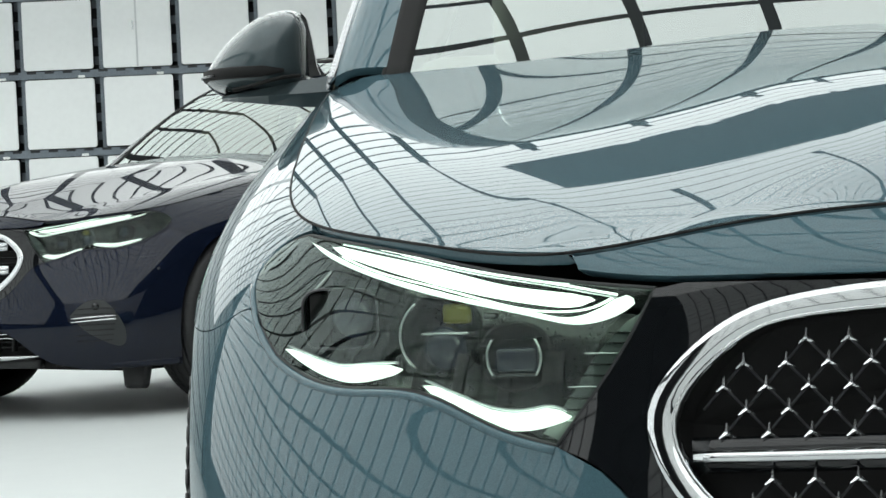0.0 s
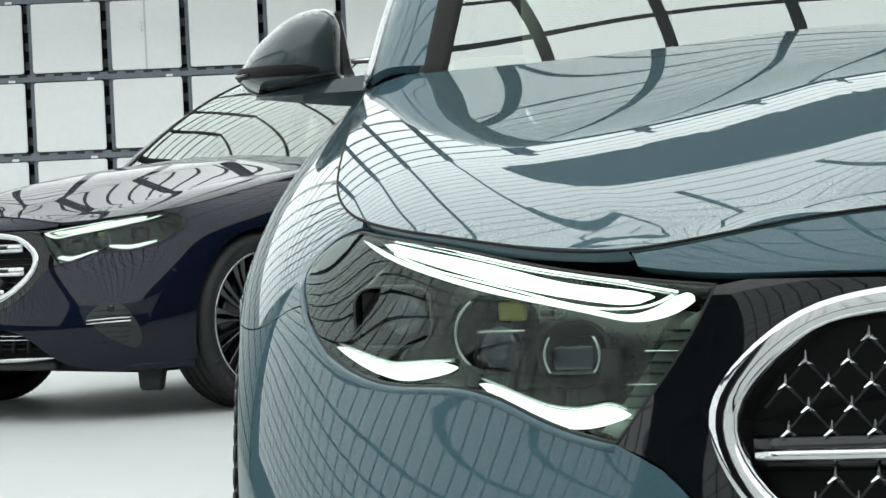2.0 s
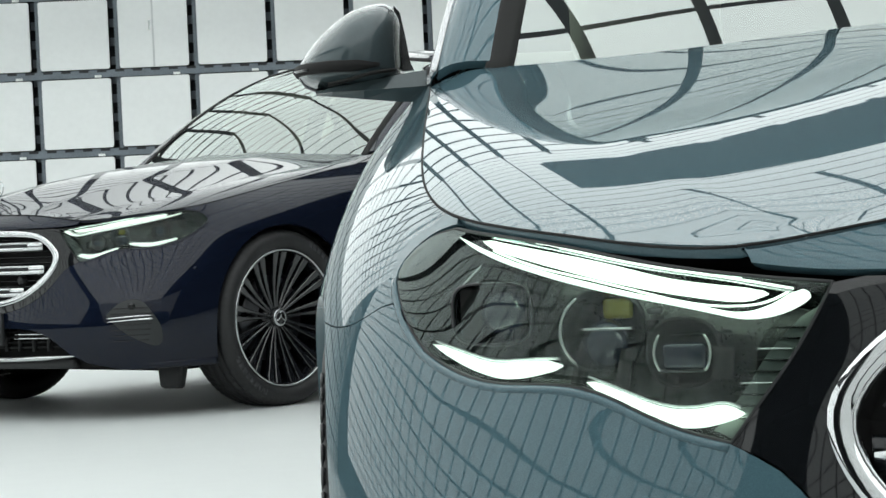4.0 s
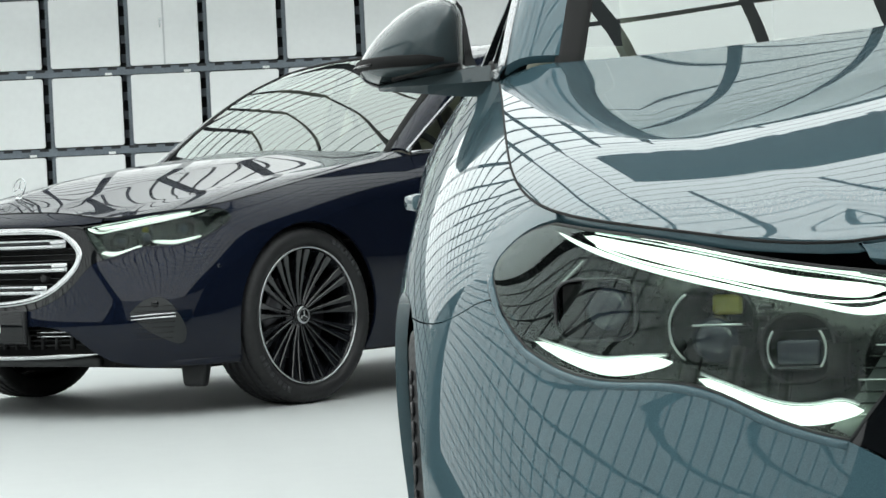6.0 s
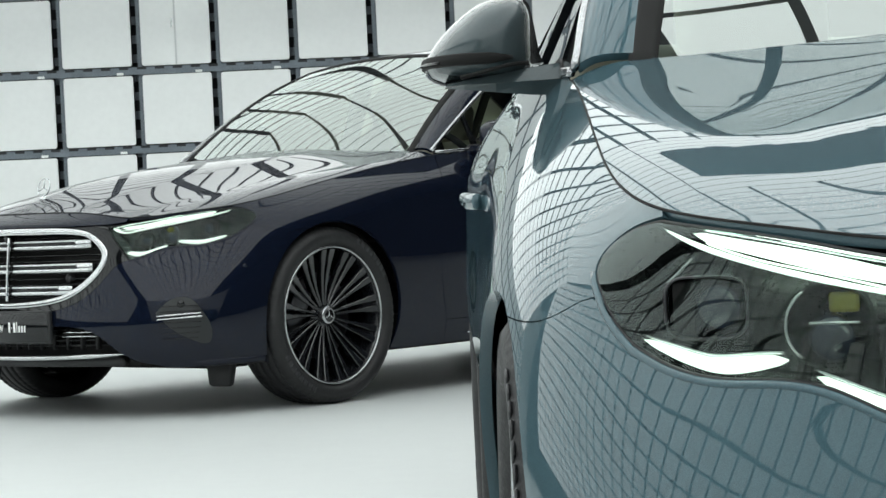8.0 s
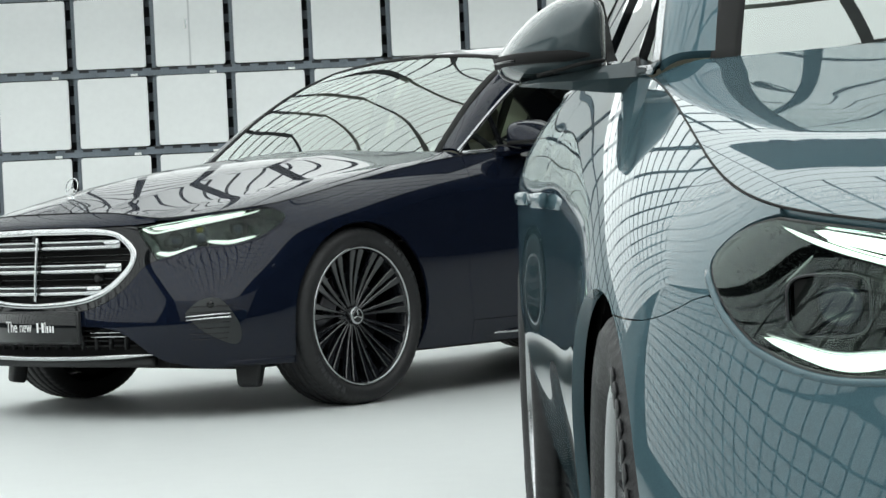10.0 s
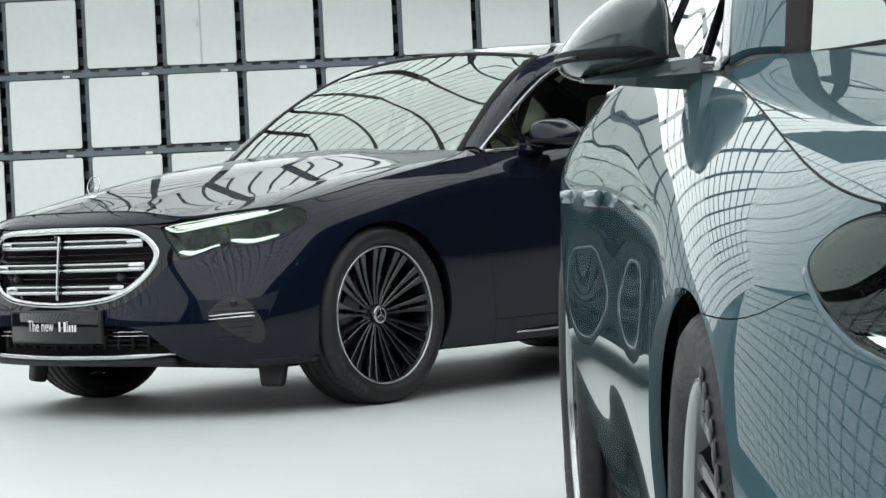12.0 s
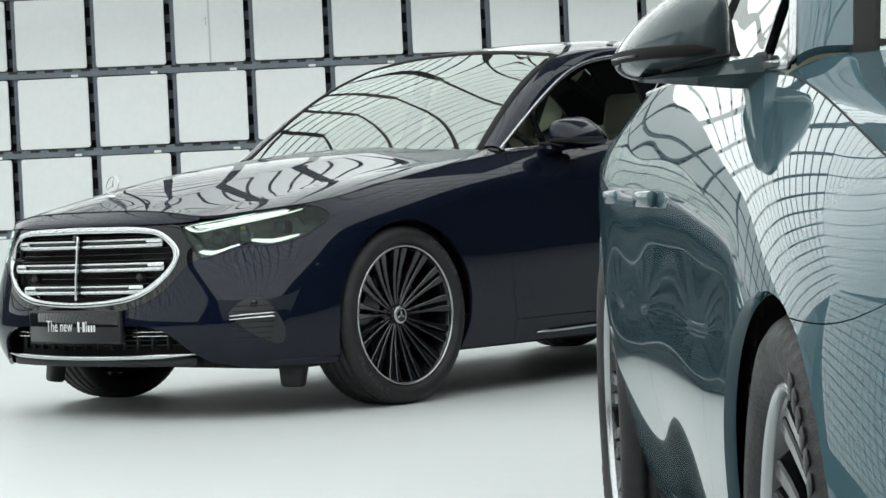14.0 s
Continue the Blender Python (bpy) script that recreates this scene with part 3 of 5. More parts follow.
def headlight(parent, s, guide, body):
    """A lamp unit: dark housing, projectors, white light guides, clear lens."""
    piece = cut(BELT, LAMP, 0.03, 0.012, 0.003, 0.0, -0.07)
    if s < 0:
        piece = other(piece)
    v, f, n = piece
    ring = uv(LAMP_TOP, 26)[:-1], uv(LAMP_INNER, 10)[:-1], uv(LAMP_FOOT, 30)[:-1], uv(LAMP_OUTER, 26)[:-1]
    q = np.concatenate(ring)
    nor = BELT.normal(q[:, 0], q[:, 1])
    p = BELT.at(q[:, 0], q[:, 1])
    wall = strip(list(p - nor * .003) + [p[0] - nor[0] * .003], list(p - nor * .075) + [p[0] - nor[0] * .075], True)
    wall = side_of(wall, s)
    hv, hf = merge((v, f), wall)
    unit = part("headlight", hv, hf, M_REFLECTOR, parent, "headlight with lit white light guides and clear lens", smooth=False)
    # upper guide: a thick bar, a crescent round under it, and thin lines between
    bar_hi = [(.459, .758, .778), (.568, .699, .764), (.639, .65, .752), (.693, .604, .74), (.731, .558, .733), (.745, .538, .730)]
    bar_lo = [(.464, .759, .772), (.534, .725, .76), (.615, .675, .745), (.674, .627, .733), (.718, .582, .725), (.735, .559, .723), (.743, .545, .725), (.746, .539, .727)]
    part("light_guide", *side_of(bar_between(bar_hi, bar_lo, 48, -0.005, 0.008, 0.04), s), guide, unit, "glowing white upper light bar")
    low = [(.406, .782, .78), (.457, .765, .767), (.543, .725, .75), (.622, .675, .735), (.678, .628, .724), (.722, .582, .713), (.743, .555, .708), (.754, .537, .710), (.762, .519, .716), (.767, .501, .728)]
    high = [(.411, .779, .78), (.46, .762, .77), (.544, .723, .753), (.621, .674, .739), (.678, .627, .727), (.721, .582, .717), (.74, .557, .713), (.75, .539, .717), (.755, .526, .723), (.758, .516, .730)]
    part("light_guide", *side_of(bar_between(high, low, 60, -0.006, 0.007, 0.02), s), guide, unit, "glowing white light crescent")
    thin = [(.483, .751, .767), (.565, .71, .751), (.617, .675, .742), (.676, .628, .729), (.72, .582, .719), (.737, .559, .718), (.748, .541, .72), (.753, .529, .724), (.756, .521, .728)]
    a, na = on_belt(thin, -0.006, 50)
    part("light_guide", *side_of(tube(a, na, .0018, .004, n=6), s), guide, unit)
    top = [(.455, .757, .782), (.5635, .699, .769), (.665, .626, .7515), (.7285, .558, .739), (.7575, .5165, .730)]
    a, na = on_belt(top, -0.004, 40)
    part("light_guide", *side_of(tube(a, na, .0022, .004, n=6), s), guide, unit)
    a, na = on_belt([(x, y, z - .0026) for x, y, z in top], -0.005, 40)
    part("light_rim", *side_of(tube(a, na, .0016, .004, n=6), s), M_DRL_CASE, unit)
    for hi, lo in (([(.459, .809, .685), (.513, .78, .6757), (.5535, .7563, .6704), (.585, .733, .6723), (.6166, .7075, .6736)], [(.461, .809, .681), (.514, .784, .6661), (.56, .757, .6586), (.595, .73, .6622), (.619, .7077, .6683)]),
                   ([(.6515, .682, .6585), (.6825, .655, .6478), (.718, .62, .6364), (.7385, .592, .6372), (.746, .58, .6392), (.7565, .5665, .6356)], [(.654, .682, .6525), (.687, .656, .6356), (.725, .6175, .6221), (.743, .593, .6235), (.751, .578, .6273), (.7587, .565, .6319)])):
        part("light_guide", *side_of(bar_between(hi, lo, 40, -0.006, 0.008, 0.05), s), guide, unit, "glowing white lower wave-shaped light bar")
        a, na = on_belt([(x, y, z + .0022) for x, y, z in hi], -0.007, 30)
        part("light_rim", *side_of(tube(a, na, .0026, .005, n=6), s), M_DRL_CASE, unit)
    # lamp modules behind the lens: a square one, a clear one with an amber reflector, a round one
    def spot(y, z, back):
        q = BELT.find([(.65, y, z)], (.02, 1, 1))
        return pose(float(BELT.at(q[:, 0], q[:, 1])[0, 0]) - back, y, z, 0, 0, 22)

    def round_box(w, h, x, n=40, power=4.0):
        a = np.linspace(0, 2 * math.pi, n + 1)[:-1]
        c, t = np.cos(a), np.sin(a)
        return np.stack([np.full(n, x), w * np.sign(c) * abs(c) ** (2 / power), h * np.sign(t) * abs(t) ** (2 / power)], 1)

    def hollow(w, h, deep, at, power=4.0, flare=.78):
        rows = [round_box(w * k, h * k, x, 40, power) for k, x in ((1.07, -.004), (1.07, .002), (1.0, .003), (.97, 0), (flare, -deep))]
        verts = [tuple(p) for r in rows for p in r]
        faces = [(k * 40 + i, k * 40 + (i + 1) % 40, (k + 1) * 40 + (i + 1) % 40, (k + 1) * 40 + i) for k in range(4) for i in range(40)]
        return moved((verts, faces + [tuple(range(160, 200))]), at)

    def dome(r, rise, at):
        return moved(lathe([(r, -.004)] + [(r * math.sin(a), rise * math.cos(a)) for a in np.linspace(math.pi / 2, .02, 8)], 36, "x"), at)

    def arc(r, a0, a1, at, wide=.002, tall=1.0):
        line = [(.005, r * math.cos(a), r * tall * math.sin(a)) for a in np.radians(np.linspace(a0, a1, 18))]
        return moved(tube(line, [(1, 0, 0)] * 18, wide, .003, n=6), at)

    at = spot(.752, .709, .040)
    tub = part("lamp_module", *side_of(hollow(.037, .027, .03, at), s), M_GLOSS, unit, "square black lamp module")
    part("bezel", *side_of(moved(tube(round_box(.0375, .0275, .003), [(1, 0, 0)] * 40, .0022, .003, True, 6), at), s), M_STEEL, tub)
    part("projector_lens", *side_of(dome(.021, .010, at @ pose(-.008, -.008, 0)), s), M_OPTIC, tub)
    part("shield", *side_of(moved(block(-.006, .0, .012, .032, -.024, .024, .003), at), s), M_VOID, tub)
    at = spot(.662, .695, .045)
    tub = part("lamp_module", *side_of(hollow(.036, .034, .028, at, 2.6), s), M_REFLECTOR, unit, "clear lamp module with amber reflector")
    part("bezel", *side_of(arc(.037, -50, 55, at, .0024, .95), s), M_DRL_CASE, tub)
    part("amber_reflector", *side_of(moved(block(-.020, -.016, -.022, .004, .010, .027, .003), at), s), M_AMBER, tub)
    part("projector_lens", *side_of(dome(.021, .012, at @ pose(-.008, 0, -.012)), s), M_OPTIC, tub)
    part("edge", *side_of(moved(block(-.002, .002, -.026, .018, .001, .0032, .0008, 1), at), s), M_DRL_CASE, tub)
    for k in range(4):
        part("clip", *side_of(moved(block(-.002, .006, -.050 - .004 * (k % 2), -.042, -.016 + .010 * k, -.011 + .010 * k, .001, 1), at), s), M_STEEL if k % 2 else M_VOID, tub)
    at = spot(.600, .678, .038)
    tub = part("lamp_module", *side_of(hollow(.030, .028, .03, at, 2.4), s), M_VOID, unit, "round black lamp module with bright edge arcs")
    for a0, a1 in ((-38, 38), (142, 218)):
        part("bezel", *side_of(arc(.0245, a0, a1, at, .0024), s), M_DRL_CASE, tub)
    part("projector_lens", *side_of(moved(block(-.006, .002, -.019, .019, -.014, .008, .004, 3), at), s), M_OPTIC, tub)
    part("lip", *side_of(moved(block(-.004, .004, -.018, .018, -.0165, -.0148, .0006, 1), at), s), M_STEEL, tub)
    # ribbed wall along the inner edge, the guides' glow put into its pale colour; dark blinds between the modules
    outer = [(.760, .520, .714), (.757, .545, .692), (.748, .572, .656), (.742, .602, .622)]
    wall = cut(BELT, np.concatenate([uv(LAMP_INNER, 12), uv(outer, 12)[::-1]]), .012, .008, .003, .012, -.026)
    wall = wall if s > 0 else other(wall)
    wall = part("side_wall", wall[0], wall[1], M_LAMPWALL, unit, "ribbed inner lamp wall, coloured pale for the glow on it", wall[2])
    for k in range(9):
        z = .632 + .0085 * k
        y0 = np.interp(z, (.609, .658, .699, .734), (.575, .536, .507, .486)) + .006
        a, na = on_belt([(.76, y0, z), (.755, y0 + .016, z + .001), (.75, y0 + .032, z + .002)], -.024, 6)
        part("rib", *side_of(tube(a, na, .0016, .004, n=6), s), M_DRL_CASE if k % 3 == 0 else M_REFLECTOR, wall)
    for y, z0, z1, w in ((.800, .688, .735, .016), (.712, .672, .705, .012), (.568, .655, .682, .020), (.632, .640, .668, .010)):
        a, na = on_belt([(.7, y, z0), (.7, y, z1)], -.034, 5)
        part("blind", *side_of(tube(a, na, w, .006, n=8, power=5), s), M_VOID, unit)
    for k in range(14):
        y = .800 - .0042 * k
        a, na = on_belt([(.45, y, .739 + .00012 * k), (.45, y, .7425 + .00012 * k)], -.012, 3)
        part("tick", *side_of(tube(a, na, .0013, .002, n=4), s), M_DRL_CASE, unit)
    for z, lift in ((.700, -.05), (.688, -.054), (.676, -.058)):
        a, na = on_belt([(.70, .575, z), (.66, .66, z + .004), (.58, .73, z + .01)], lift, 14)
        part("fin", *side_of(tube(a, na, .0022, .010, n=6), s), M_GLOSS, unit)
    lens = PIECES["lens"] if s > 0 else other(PIECES["lens"])
    ob = part("lens", lens[0], lens[1], M_LENS, unit, "clear curved lamp lens", lens[2])
    ob.visible_shadow = False
    q = np.concatenate(ring)
    a = BELT.at(q[:, 0], q[:, 1]) - nor * .004
    part("seal", *side_of(tube(a, nor, .0045, .006, True, 6), s), M_BLACK, unit)
    edge = np.concatenate([uv(LAMP_FOOT, 44), uv(LAMP_OUTER, 30)[1:16]])
    en = BELT.normal(edge[:, 0], edge[:, 1])
    line = BELT.at(edge[:, 0], edge[:, 1])
    way = np.gradient(line, axis=0)
    away = np.cross(way, en)
    away /= np.linalg.norm(away, axis=1)[:, None]
    away *= np.where((away * (line - line.mean(0) - (0, 0, .05))).sum(1) < 0, -1, 1)[:, None]
    part("rolled_edge", *side_of(tube(line + away * .0048 - en * .0012, en, .0075, .0062, n=10), s), body, unit)
    return unit


def tread(lump):
    """Cross grooves cut into the tyre's shoulders."""
    out = []
    for x, y, z in lump[0]:
        r, a = math.hypot(x, z), math.degrees(math.atan2(z, x)) % 360
        k = int(round(a / 360 * 216)) % 3
        if k == 0 and r > .330 and abs(y) > .03:
            x, z = x * (r - .003) / r, z * (r - .003) / r
        out.append((x, y, z))
    return out, lump[1]


def wheel(parent, x, s, front=True):
    """A tyre on a black multi-spoke alloy with a silver rim edge."""
    at = pose(x, (0.806 if x == 0 else 0.774) * s, 0.347) @ (Matrix.Identity(4) if s > 0 else pose(0, 0, 0, 0, 0, 180))
    R = 0.3475
    tyre = [(.272, .092), (.279, .103), (.292, .112), (.308, .116), (.322, .113), (.334, .104), (.342, .092)]
    for g in (.062, .022, -.022, -.062):
        tyre += [(R - .001, g + .018), (R, g + .006), (R - .007, g + .0045), (R - .007, g - .0045), (R, g - .006)]
    tyre += [(.342, -.092), (.334, -.104), (.308, -.116), (.279, -.103), (.272, -.092)]
    w = part("wheel", *tread(lathe([(r, h) for r, h in reversed(tyre)], 216)), M_RUBBER, parent, "black low-profile tyre on a gloss black multi-spoke rim")
    w.matrix_local = at
    part("rim_edge", *lathe([(.262, .088), (.262, .099), (.266, .1035), (.2715, .102), (.2735, .096)], 96), M_SATIN, w, "polished silver rim edge")
    part("rim_barrel", *lathe([(.264, .094), (.258, .085), (.250, .05), (.235, -.05), (.245, -.1)], 72), M_RIM, w)
    # black disc added to hide the bright inside of the rim
    part("wheel_back", *lathe([(.001, -.085), (.244, -.085), (.246, -.10)], 40), M_VOID, w)
    part("brake_disc", *lathe([(.07, .012), (.168, .012), (.168, -.012), (.07, -.012)], 48), M_STEEL, w)
    part("caliper", *moved(block(-.05, .05, -.03, .045, .09, .18, .012), pose(0, 0, 0, 0, 62, 0)), M_STEEL, w)
    part("hub", *lathe([(.002, .048), (.03, .048), (.046, .046), (.058, .036), (.070, .01), (.075, -.05)], 48), M_RIM, w)
    cap = part("hub_cap", *lathe([(.001, .070), (.022, .071), (.026, .073), (.0335, .072), (.036, .066), (.036, .05)], 40), M_SATIN, w, "silver round hub cap")
    part("cap_face", *lathe([(.001, .0725), (.0245, .0725), (.025, .070)], 36), M_GLOSS, w)
    arms = [moved(block(-.0022, .0022, .072, .0745, 0, .0235, .0008, 1), pose(0, 0, 0, 0, a, 0)) for a in (0, 120, 240)]
    part("cap_emblem", *merge(*arms), M_CHROME, w)
    for k in range(5):
        a = 2 * math.pi * (k + .5) / 5
        part("bolt", *moved(lathe([(.001, .050), (.009, .050), (.011, .046), (.011, .03)], 12), pose(.05 * math.cos(a), 0, .05 * math.sin(a))), M_GLOSS, w)
    blade = []
    for r, h, wide, deep in ((.040, .050, .0085, .03), (.10, .054, .0118, .03), (.16, .063, .0148, .026), (.205, .074, .0195, .022), (.225, .079, .0255, .019), (.258, .089, .0280, .016)):
        blade.append([(-wide / 2, h - deep, r), (-wide / 2, h - .003, r), (-wide / 2 + .003, h, r), (wide / 2 - .003, h, r), (wide / 2, h - .003, r), (wide / 2, h - deep, r)])
    verts = [p for row in blade for p in row]
    faces = [(i * 6 + j, i * 6 + j + 1, (i + 1) * 6 + j + 1, (i + 1) * 6 + j) for i in range(5) for j in range(5)]
    spoke = part("spoke", verts, faces, M_RIM, w, smooth=False)
    web_rows = [(.150, .052, .004), (.168, .057, .017), (.205, .066, .021), (.212, .068, .028), (.240, .076, .031), (.259, .083, .040)]
    wv = [p for r, h, wd in web_rows for p in ((-wd / 2, h - .012, r), (0, h - .004, r), (wd / 2, h - .012, r))]
    wf = [(i * 3 + j, i * 3 + j + 1, i * 3 + j + 4, i * 3 + j + 3) for i in range(5) for j in range(2)]
    web = part("spoke_web", wv, wf, M_RIM, w, smooth=False)
    n = 26
    for k in range(n):
        lean = 4.6 if k % 2 else -4.6
        for src, turn in ((spoke, 360 * (k + .5) / n + lean * .42), (web, 360 * k / n)):
            if src is web and k % 2:
                continue
            ob = src if k == 0 else src.copy()
            if k:
                scene.collection.objects.link(ob)
                ob.parent = w
            ob.matrix_local = pose(0, 0, 0, 0, turn, 0)
    for a0, a1 in ((118, 158), (298, 338)):
        for k in range(8):
            a = a0 + (a1 - a0) * k / 8
            part("sidewall_mark", *moved(block(-.010, .010, .1125, .1165, .303, .325, .0015, 1), pose(0, 0, 0, 0, a, 0)), M_BAR, w)
    return w


def wing_mirror(parent, s, mat):
    """A door mirror: painted shell, black slot with a lamp strip, foot on the door."""
    outline = [(.822, 1.010), (.822, 1.05), (.826, 1.083), (.838, 1.097), (.862, 1.099), (.895, 1.090), (.925, 1.071), (.953, 1.046), (.971, 1.023), (.979, 1.004), (.976, .991), (.962, .981), (.93, .974), (.88, .970), (.842, .973), (.826, .985)]
    n = 56
    loop = flow(outline + outline[:1], n + 1)[:-1]
    heart = np.array([.885, 1.020])
    sections = [(-.955, .08), (-.957, .28), (-.964, .48), (-.977, .66), (-.998, .81), (-1.03, .92), (-1.07, .98), (-1.11, 1.0), (-1.14, .995), (-1.16, .96), (-1.166, .90)]
    verts, faces = [], []
    for x, k in sections:
        for y, z in heart + (loop - heart) * k:
            verts.append((x - .30 * max(0, y - .90), y, z))
    for i in range(len(sections) - 1):
        for j in range(n):
            faces.append((i * n + j, i * n + (j + 1) % n, (i + 1) * n + (j + 1) % n, (i + 1) * n + j))
    faces.append(tuple(range(n))[::-1])
    shell = part("wing_mirror", *side_of((verts, faces), s), mat, parent, "glossy door mirror with a black slot and edge")
    last = (len(sections) - 1) * n
    gl = [(x - .001, heart[0] + (y - heart[0]) * .93, heart[1] + (z - heart[1]) * .93) for x, y, z in verts[last:]]
    part("mirror_glass", *side_of((gl, [tuple(range(n))]), s), M_CHROME, shell, smooth=False)
    rim = [(x + .002, y, z) for x, y, z in verts[last - n:last]]
    part("mirror_rim", *side_of(tube(rim, [(-1, 0, 0)] * n, .008, .034, True, 8), s), M_GLOSS, shell)
    wedge = [(.832, 1.096), (.823, 1.085), (.8175, 1.055), (.811, 1.012), (.806, 1.000), (.835, .998)]
    wv = [(x, y, z) for x in (-1.085, -1.15) for y, z in wedge]
    wf = [tuple(range(6)), tuple(range(11, 5, -1))] + [(i, 6 + i, 6 + (i + 1) % 6, (i + 1) % 6) for i in range(6)]
    part("inner_edge", *side_of((wv, wf), s), M_GLOSS, shell, smooth=False)
    slot = [(-.963, .855, 1.005), (-.957, .875, 1.005)]
    for x, k in sections[2:9]:
        y = heart[0] + .0945 * k
        slot.append((x - .30 * max(0, y - .90) + .0008, y, 1.005))
    slot = flow(slot, 34)
    out = [(1 - k * .9, k, 0) for k in np.linspace(0, 1, 34)]
    part("slot", *side_of(tube(slot, out, .017, .008, n=8, power=3, taper=lambda k: min(1, .3 + 6 * k)), s), M_VOID, shell, "black slot under the mirror cap")
    strip_line = [(x + .004, y + .003, z - .002) for x, y, z in slot[14:30]]
    part("indicator_strip", *side_of(tube(strip_line, [(.7, .7, 0)] * len(strip_line), .004, .008, n=6), s), M_GLOSS, shell)
    plan = [(-.965, .778, .996, .948), (-.968, .83, .990, .951), (-.972, .88, .982, .957), (-.985, .925, .976, .963), (-1.01, .95, .973, .966)]
    fv, n = [], len(plan)
    for x, y, hi, lo in plan:
        fv += [(x, y, (hi + lo) / 2), (x - .012, y, hi), (-1.10, y, hi + .002), (-1.115, y, (hi + lo) / 2), (-1.10, y, lo + .012), (x - .012, y, lo)]
    ff = [(i * 6 + j, i * 6 + (j + 1) % 6, (i + 1) * 6 + (j + 1) % 6, (i + 1) * 6 + j) for i in range(n - 1) for j in range(6)]
    part("foot", *side_of((fv, ff + [tuple(range(6))[::-1], tuple(range((n - 1) * 6, n * 6))]), s), mat, shell, "mirror foot", smooth=False)
    gap = flow([(-.962, .93, .979), (-.958, .90, .985), (-.957, .87, .992), (-.985, .835, .997)], 16)
    part("foot_joint", *side_of(tube(gap, [(1, 0, 0)] * 16, .006, .01, n=6), s), M_VOID, shell)
    part("foot_seal", *side_of(tube([(-1.03, .784, .974), (-1.03, .789, .974)], [(0, 0, 1)] * 2, .145, .054, n=16, power=4), s), M_BLACK, shell)
    return shell


def seat(parent, x, y):
    base = part("seat", *block(x - .25, x + .27, y - .26, y + .26, .42, .58, .06, 4), M_SEAT, parent, "cream leather front seat")
    back = moved(block(-.07, .07, -.25, .25, 0, .56, .06, 4), pose(x - .22, y, .50, 0, -16, 0))
    part("backrest", *back, M_SEAT, base)
    part("head_rest", *moved(block(-.05, .05, -.14, .14, .55, .74, .045, 4), pose(x - .22, y, .50, 0, -14, 0)), M_SEAT, base)
    for o in (-.13, .13):
        part("bolster", *moved(tube(flow([(.06, o * 1.55, .05), (.085, o * 1.6, .25), (.06, o * 1.5, .5)], 12), [(1, 0, 0)] * 12, .07, .06, n=10), pose(x - .22, y, .50, 0, -16, 0)), M_SEAT, base)
    return base


def star_mesh():
    arms = []
    for a in (90, 210, 330):
        t = math.radians(a)
        d, q = np.array([0, math.cos(t), math.sin(t)]), np.array([0, -math.sin(t), math.cos(t)])
        r = .0085
        v = [q * .0023, -q * .0023, d * r + q * .0007, d * r - q * .0007, np.array([.0018, 0, 0]), d * r + np.array([.0006, 0, 0])]
        arms.append(([tuple(p) for p in v], [(0, 4, 5, 2), (1, 3, 5, 4), (2, 5, 3), (0, 2, 3, 1)]))
    return merge(*arms)


def ring_bar(parent):
    """The chrome surround of the grille."""
    i, o = uv(RING_IN, 70), uv(RING_OUT, 70)
    a, b = BELT.at(i[:, 0], i[:, 1]), BELT.at(o[:, 0], o[:, 1])
    nor = BELT.normal(o[:, 0], o[:, 1])
    lines = [b - nor * .006, b + nor * .001, b * .95 + a * .05 + nor * .0030, b * .72 + a * .28 + nor * .0040, b * .42 + a * .58 + nor * .0044, b * .21 + a * .79 + nor * .0042, b * .17 + a * .83 + nor * .0024, b * .13 + a * .87 + nor * .0024, b * .05 + a * .95 + nor * .0034, a + nor * .002, a - nor * .012, a - nor * .045]
    lines = [np.concatenate([l, (l * np.array([1, -1, 1.0]))[::-1][1:-1]]) for l in lines]
    n = len(lines[0])
    verts = [tuple(p) for l in lines for p in l]
    faces = [(k * n + j, k * n + (j + 1) % n, (k + 1) * n + (j + 1) % n, (k + 1) * n + j) for k in range(len(lines) - 1) for j in range(n)]
    part("surround", verts, [f[::-1] for f in faces], M_CHROME, parent, "polished chrome grille surround")


def grille_back(parent):
    i = uv(RING_IN, 70)
    a = BELT.at(i[:, 0], i[:, 1]) - BELT.normal(i[:, 0], i[:, 1]) * .05
    full = np.concatenate([a, (a * np.array([1, -1, 1.0]))[::-1][1:-1]])
    return [tuple(p) for p in full], [tuple(range(len(full)))[::-1]]


def grille_x(y, z, back=.022):
    q = BELT.find([(.84, abs(y), z)], (.02, 1, 1))
    return float(BELT.at(q[:, 0], q[:, 1])[0, 0]) - back


def in_grille(y, z, grow=0.0):
    p = np.array([(b, c) for _, b, c in RING_IN])
    full = np.concatenate([p, p[::-1] * (-1, 1)])
    mid = np.array([0, .585])
    full = mid + (full - mid) * (1 + grow)
    return bool(inside(full, np.array([[y, z]]))[0])


